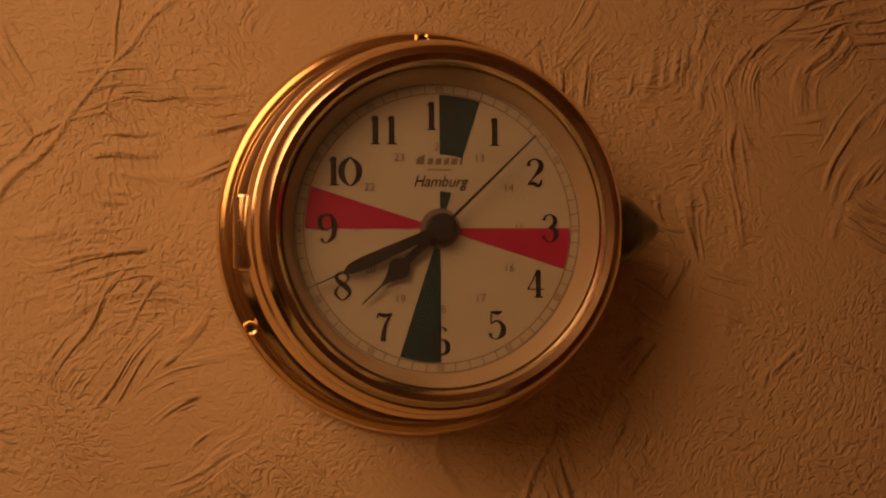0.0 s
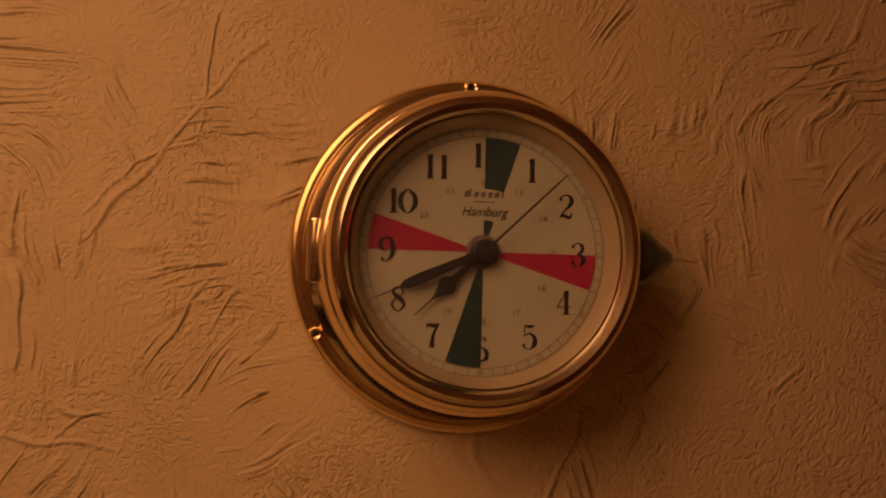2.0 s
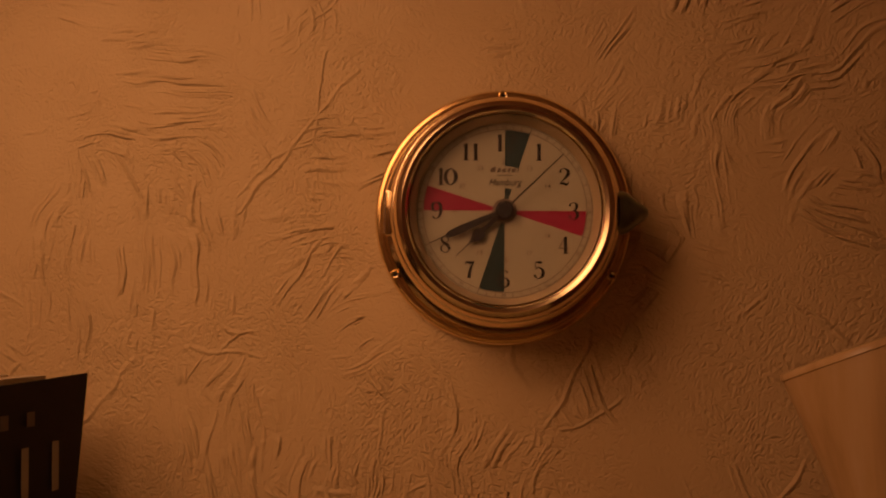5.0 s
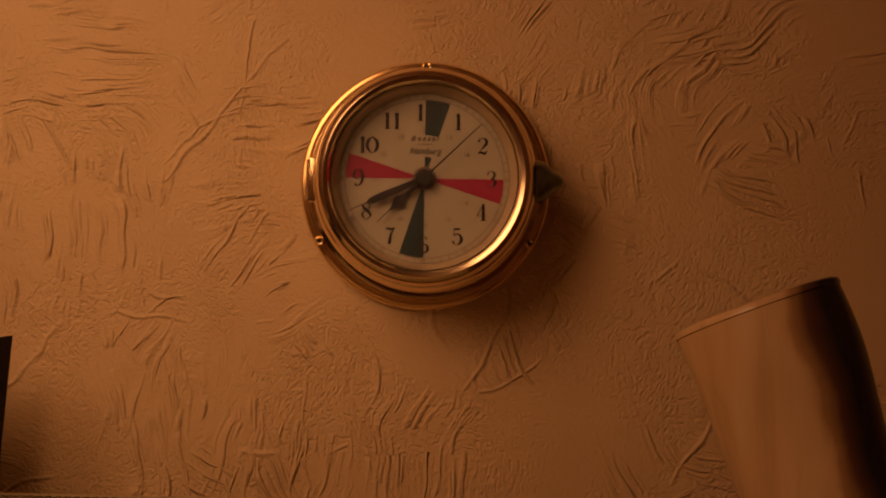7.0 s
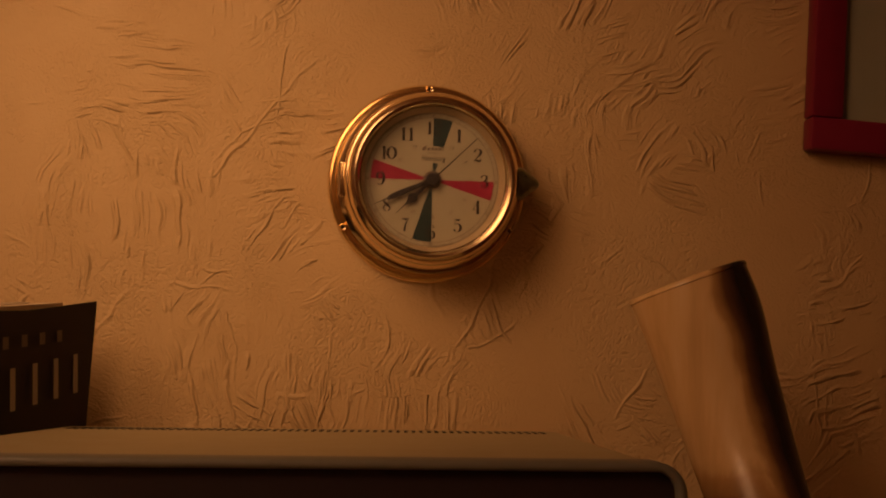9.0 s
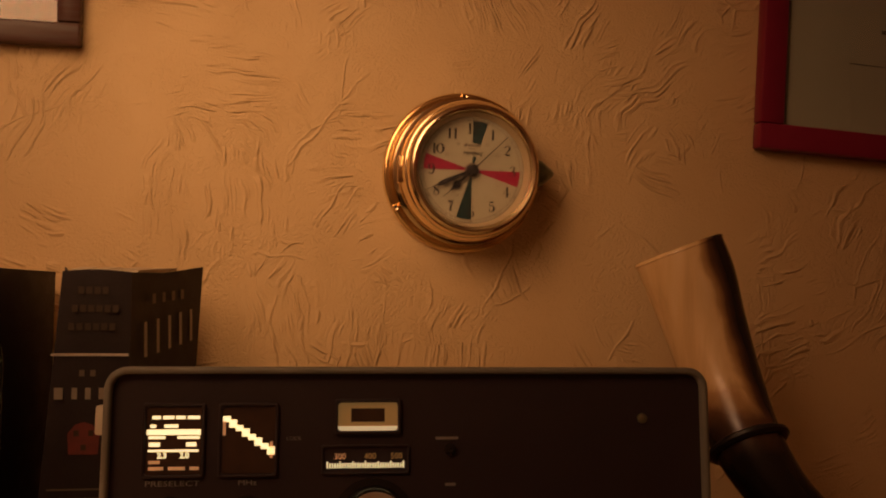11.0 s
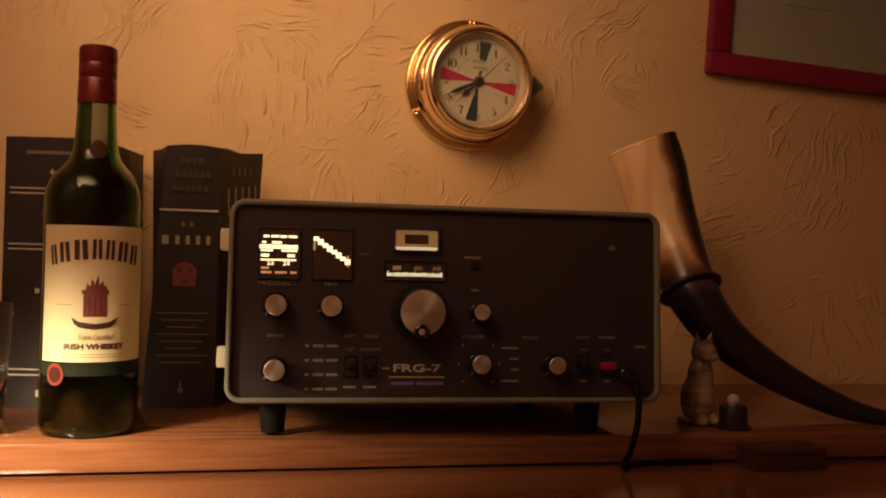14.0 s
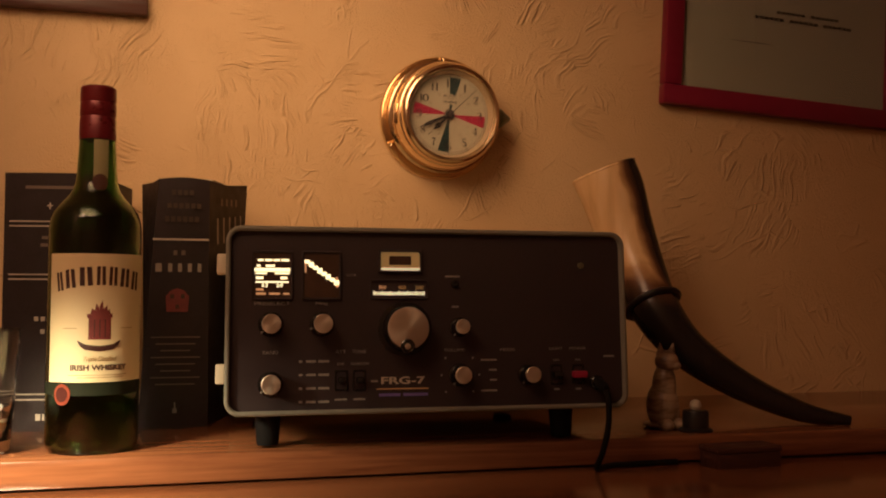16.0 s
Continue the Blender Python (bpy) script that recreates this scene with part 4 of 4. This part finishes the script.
# ---- the drinking horn ----
def horn_material():
    n = Nodes("polished_cattle_horn")
    v = n.coords()
    at = n.add("ShaderNodeSeparateXYZ")
    n.link(v, at.inputs[0])
    wave = n.maths("MULTIPLY", n.maths("SUBTRACT", n.noise(v, 26.0, 3.0), 0.5), 0.030)
    side = n.maths("ADD", n.maths("ADD", at.outputs[0], n.maths("MULTIPLY", at.outputs[2], 0.20)), n.maths("MULTIPLY", wave, 0.5))
    dark = n.step(side, 0.247, 0.272)
    low = n.step(n.maths("ADD", at.outputs[2], wave), 0.170, 0.110)
    dark = n.maths("MAXIMUM", dark, low)
    m = n.add("ShaderNodeMapping")
    m.inputs["Rotation"].default_value = (0, radians(-12), 0)
    m.inputs["Scale"].default_value = (90, 90, 6)
    n.link(v, m.inputs["Vector"])
    streak = n.noise(m.outputs[0], 1.0, 4.0, 0.6)
    mix = n.maths("ADD", n.maths("MULTIPLY", dark, 0.76), n.maths("MULTIPLY", streak, 0.22))
    n.link(n.ramp(mix, [(0.04, (0.82, 0.60, 0.32)), (0.12, (0.74, 0.50, 0.23)), (0.22, (0.48, 0.28, 0.11)), (0.5, (0.14, 0.065, 0.03)), (0.85, (0.020, 0.016, 0.015))]), n.bsdf.inputs["Base Color"])
    n.bsdf.inputs["Roughness"].default_value = 0.27
    n.bump(streak, 0.15, 0.0006)
    return n.mat


def drinking_horn():
    h = thing("drinking_horn", pose(0, 0, 0), "curved cattle horn, pale at the mouth and black at the tip", "horn")
    keys = HORN_KEYS
    line = smooth_line(keys, 10)
    bm = bmesh.new()
    pts = [Vector(k[:3]) for k in line]
    n = 40
    rings = []
    for i, p in enumerate(pts):
        d = (pts[min(i + 1, len(pts) - 1)] - pts[max(i - 1, 0)]).normalized()
        d = Vector((d.x, d.y * max(0.5, min(1, i / 14)), d.z))
        d = (d + Vector((0.03, 0, 0)) * max(0, 1 - i / 12)).normalized()
        side = d.cross(Vector((0, 1, 0))).normalized()
        up = side.cross(d).normalized()
        rings.append((p, side, up, line[i][3]))
    loops = []
    inside = [(p, s, u, r - 0.004) for p, s, u, r in rings[:14]]
    for p, s, u, r in [*reversed(inside), *rings]:
        loops.append([bm.verts.new(p + s * r * math.cos(2 * math.pi * k / n) + u * r * math.sin(2 * math.pi * k / n)) for k in range(n)])
    for a, b in zip(loops, loops[1:]):
        for k in range(n):
            bm.faces.new((a[k], a[(k + 1) % n], b[(k + 1) % n], b[k]))
    bm.faces.new(loops[0]), bm.faces.new(loops[-1])
    part("horn_body", soft(bm, 60), HORN, h)
    p, s, u, r = rings[0]
    lip = bmesh.new()
    loop = [[lip.verts.new(p + (s * math.cos(2 * math.pi * k / 48) + u * math.sin(2 * math.pi * k / 48)) * rr + s.cross(u) * zz) for k in range(48)] for rr, zz in ((r - 0.0042, 0.0), (r - 0.0036, 0.0014), (r - 0.0016, 0.0020), (r + 0.0002, 0.0012), (r + 0.0006, -0.0010), (r - 0.0010, -0.0022))]
    for a, b in zip(loop, loop[1:] + loop[:1]):
        for k in range(48):
            lip.faces.new((a[k], a[(k + 1) % 48], b[(k + 1) % 48], b[k]))
    part("rim", soft(lip, 60), HORN, h, "rounded worn rim of the horn's mouth")
    i = RING_AT
    p, s, u, r = rings[i]
    axis = (pts[i + 1] - pts[i - 1]).normalized()
    m = Matrix.Translation(p) @ axis.to_track_quat("Z", "Y").to_matrix().to_4x4()
    part("collar", moved(lathe([(r - 0.003, -0.003), (r + 0.0025, -0.0032), (r + 0.0052, -0.0015), (r + 0.0055, 0.001), (r + 0.003, 0.0032), (r - 0.003, 0.003)], 48, True), m @ pose(0, 0, 0, 0, -6)), HORN_DARK, h, "dark raised collar")
    return h


HORN = horn_material()
HORN_DARK = plain("black_horn", (0.020, 0.016, 0.015), 0.35)
HORN_KEYS = [(0.1970, -0.146, 0.2665, 0.0362), (0.2045, -0.152, 0.243, 0.0355), (0.2125, -0.160, 0.2075, 0.0325), (0.2205, -0.178, 0.162, 0.0290), (0.2270, -0.208, 0.116, 0.0255), (0.2540, -0.225, 0.0750, 0.0208), (0.3035, -0.245, 0.0385, 0.0154), (0.3580, -0.268, 0.0130, 0.0105), (0.400, -0.287, 0.0052, 0.0050)]
RING_AT = 39
drinking_horn()


# ---- framed pictures ----
def picture(m, w, h, bar_w, deep, frame_mat, paper, label):
    """Origin at the frame's lower left corner, on the wall; local x right, z up."""
    p = thing("picture_frame", m, label, "picture")
    for name, x0, x1, z0, z1 in (("frame_bar", 0, w, 0, bar_w), ("frame_bar", 0, w, h - bar_w, h), ("frame_bar", 0, bar_w, bar_w, h - bar_w), ("frame_bar", w - bar_w, w, bar_w, h - bar_w)):
        part(name, box(x1 - x0, deep, z1 - z0, 0.0025, ((x0 + x1) / 2, -deep / 2, (z0 + z1) / 2)), frame_mat, p)
    part("sheet", box(w - 2 * bar_w + 0.004, 0.002, h - 2 * bar_w + 0.004, 0, (w / 2, -deep * 0.45, h / 2)), paper, p)
    pane = part("glass_pane", box(w - 2 * bar_w + 0.002, 0.0016, h - 2 * bar_w + 0.002, 0, (w / 2, -deep * 0.45 - 0.0035, h / 2)), CLEAR, p)
    pane.visible_shadow = False
    return p


BROWN_PRINT = plain("dim_brown_print", (0.12, 0.055, 0.028), 0.6, vary=0.5, grain=60)
right_pic = picture(pose(0.338, -0.001, 0.3775, 0, 3.2), 0.36, 0.47, 0.0255, 0.016, FRAME_RED, POSTER, "crimson wooden frame holding a greyish printed certificate behind glass")
for z, x, w, t in ((0.0955, 0.128, 0.064, 0.0008), (0.131, 0.205, 0.150, 0.0042), (0.141, 0.215, 0.105, 0.0036)):
    n = max(1, int(w / 0.0075)) if t > 0.002 else 1
    for k in range(n):
        if t > 0.002 and k % 7 == 6:
            continue
        bw = w / n * (0.78 if n > 1 else 1)
        part("print_mark", box(bw, 0.0004, t, 0, (x - w / 2 + (k + 0.5) * w / n, -0.0086, z)), INK, right_pic)
picture(pose(-0.496, -0.001, 0.442), 0.20, 0.26, 0.020, 0.014, FRAME_BROWN, BROWN_PRINT, "small brown wooden frame with a dim brown print")


# ---- the tumbler ----
def tumbler():
    g = thing("drinking_glass", pose(-0.4140, -0.273, 0), "clear whiskey tumbler with ice and a little drink", "glass")
    outer = [(0, 0.0), (0.0300, 0.0), (0.0322, 0.002), (0.0335, 0.012), (0.0362, 0.050), (0.0392, 0.1005)]
    inner = [(0.0380, 0.1010), (0.0346, 0.050), (0.0315, 0.015), (0.0290, 0.012), (0, 0.011)]
    part("glass_wall", lathe(outer + inner, 64), CLEAR, g).visible_shadow = False
    part("drink", lathe([(0, 0.0113), (0.0286, 0.0123), (0.0311, 0.0155), (0.0325, 0.030), (0, 0.030)], 48), DRINK, g, "pale amber drink")
    rnd = random.Random(4)
    for k, (x, y, z) in enumerate(((0.010, -0.012, 0.030), (-0.012, 0.006, 0.033), (0.013, 0.012, 0.034), (0.004, -0.004, 0.052))):
        part("ice_cube", moved(box(0.019, 0.018, 0.017, 0.004, segments=3), pose(x, y, z, rnd.uniform(-30, 30), rnd.uniform(-30, 30), rnd.uniform(0, 90))), ICE, g)
    return g


DRINK = glass("pale_drink", (0.98, 0.94, 0.80), 0.0, 1.34)
ICE = glass("cloudy_ice", (0.95, 0.94, 0.90), 0.15, 1.31)
ICE.node_tree.nodes["Principled BSDF"].inputs["Transmission Weight"].default_value = 0.3
tumbler()


# ---- cat figurine, jar and small box ----
def blob(parts):
    """One mesh from rounded lumps: (place, radii, turn)."""
    bm = bmesh.new()
    for at, radii, turn in parts:
        m = pose(*at, *turn) @ Matrix.Diagonal((*radii, 1))
        bmesh.ops.create_uvsphere(bm, u_segments=24, v_segments=14, radius=1, matrix=m)
    for f in bm.faces:
        f.smooth = True
    return bm


cat_bm = blob((((0, 0, 0.024), (0.0165, 0.0175, 0.026), (0, 0, 0)), ((0, -0.003, 0.044), (0.0125, 0.0130, 0.024), (0, 0, 0)), ((0.002, -0.005, 0.070), (0.0125, 0.0125, 0.0115), (0, 0, 0)), ((0.006, -0.014, 0.066), (0.0060, 0.0050, 0.0045), (0, 0, 0)),
               ((-0.007, -0.013, 0.006), (0.0070, 0.0110, 0.0060), (0, 0, 0)), ((0.008, -0.013, 0.006), (0.0070, 0.0110, 0.0060), (0, 0, 0)), ((-0.007, -0.010, 0.020), (0.0055, 0.0060, 0.0180), (0, 0, 0)), ((0.007, -0.010, 0.020), (0.0055, 0.0060, 0.0180), (0, 0, 0)), ((0.017, 0.006, 0.006), (0.0060, 0.0150, 0.0050), (0, 0, 20)), ((0, 0.002, 0.0040), (0.0190, 0.0200, 0.0040), (0, 0, 0))))
for x in (-0.0060, 0.0105):
    bmesh.ops.create_cone(cat_bm, cap_ends=True, segments=12, radius1=0.0050, radius2=0.0006, depth=0.012, matrix=pose(x, -0.004, 0.083, 8, -8 if x < 0 else 10))


def cat_material():
    n = Nodes("glazed_tabby_ceramic")
    v = n.coords()
    m = n.add("ShaderNodeMapping")
    m.inputs["Scale"].default_value = (40, 40, 140)
    n.link(v, m.inputs["Vector"])
    a = n.noise(m.outputs[0], 1.0, 3.0)
    at = n.add("ShaderNodeSeparateXYZ")
    n.link(v, at.inputs[0])
    front = n.step(n.maths("ADD", at.outputs[1], n.maths("MULTIPLY", n.noise(v, 120.0, 2.0), 0.006)), -0.0085, -0.0135)
    a = n.maths("ADD", a, n.maths("MULTIPLY", front, 0.22))
    n.link(n.ramp(a, [(0.35, (0.09, 0.05, 0.03)), (0.5, (0.22, 0.14, 0.08)), (0.75, (0.46, 0.36, 0.23))]), n.bsdf.inputs["Base Color"])
    n.bsdf.inputs["Roughness"].default_value = 0.3
    return n.mat


cat = part("cat_figurine", cat_bm, cat_material())
cat.scale = (0.92, 0.92, 0.94)
cat.location, cat.rotation_euler = (0.2075, -0.2600, 0.0), (0, 0, radians(15))
tagged(cat, "small glazed tabby cat figurine sitting upright", "figurine")

jar = thing("lidded_jar", pose(0.2300, -0.2840, 0), "small dark jar with a cream knob on its lid", "jar")
part("jar_body", lathe([(0, 0.0002), (0.016, 0.0002), (0.0165, 0.002), (0.0125, 0.004), (0.0125, 0.017), (0.0115, 0.020), (0, 0.0205)], 32), HORN_DARK, jar)
part("lid_knob", moved(lathe([(0, 0), (0.0040, 0.0005), (0.0058, 0.004), (0.0050, 0.008), (0.002, 0.0100), (0, 0.0102)], 20), pose(0, 0, 0.0200)), BUMPER, jar, "cream knob")

crate = thing("small_box", pose(0.250, -0.3290, -0.0255, 0, 0, 3), "small flat dark red-brown box on the worktop", "box")
part("box_body", box(0.066, 0.030, 0.014, 0.001, (0, 0, 0.007)), FRAME_BROWN, crate)
part("box_lid", box(0.068, 0.032, 0.005, 0.001, (0, 0, 0.0165)), FRAME_BROWN, crate)
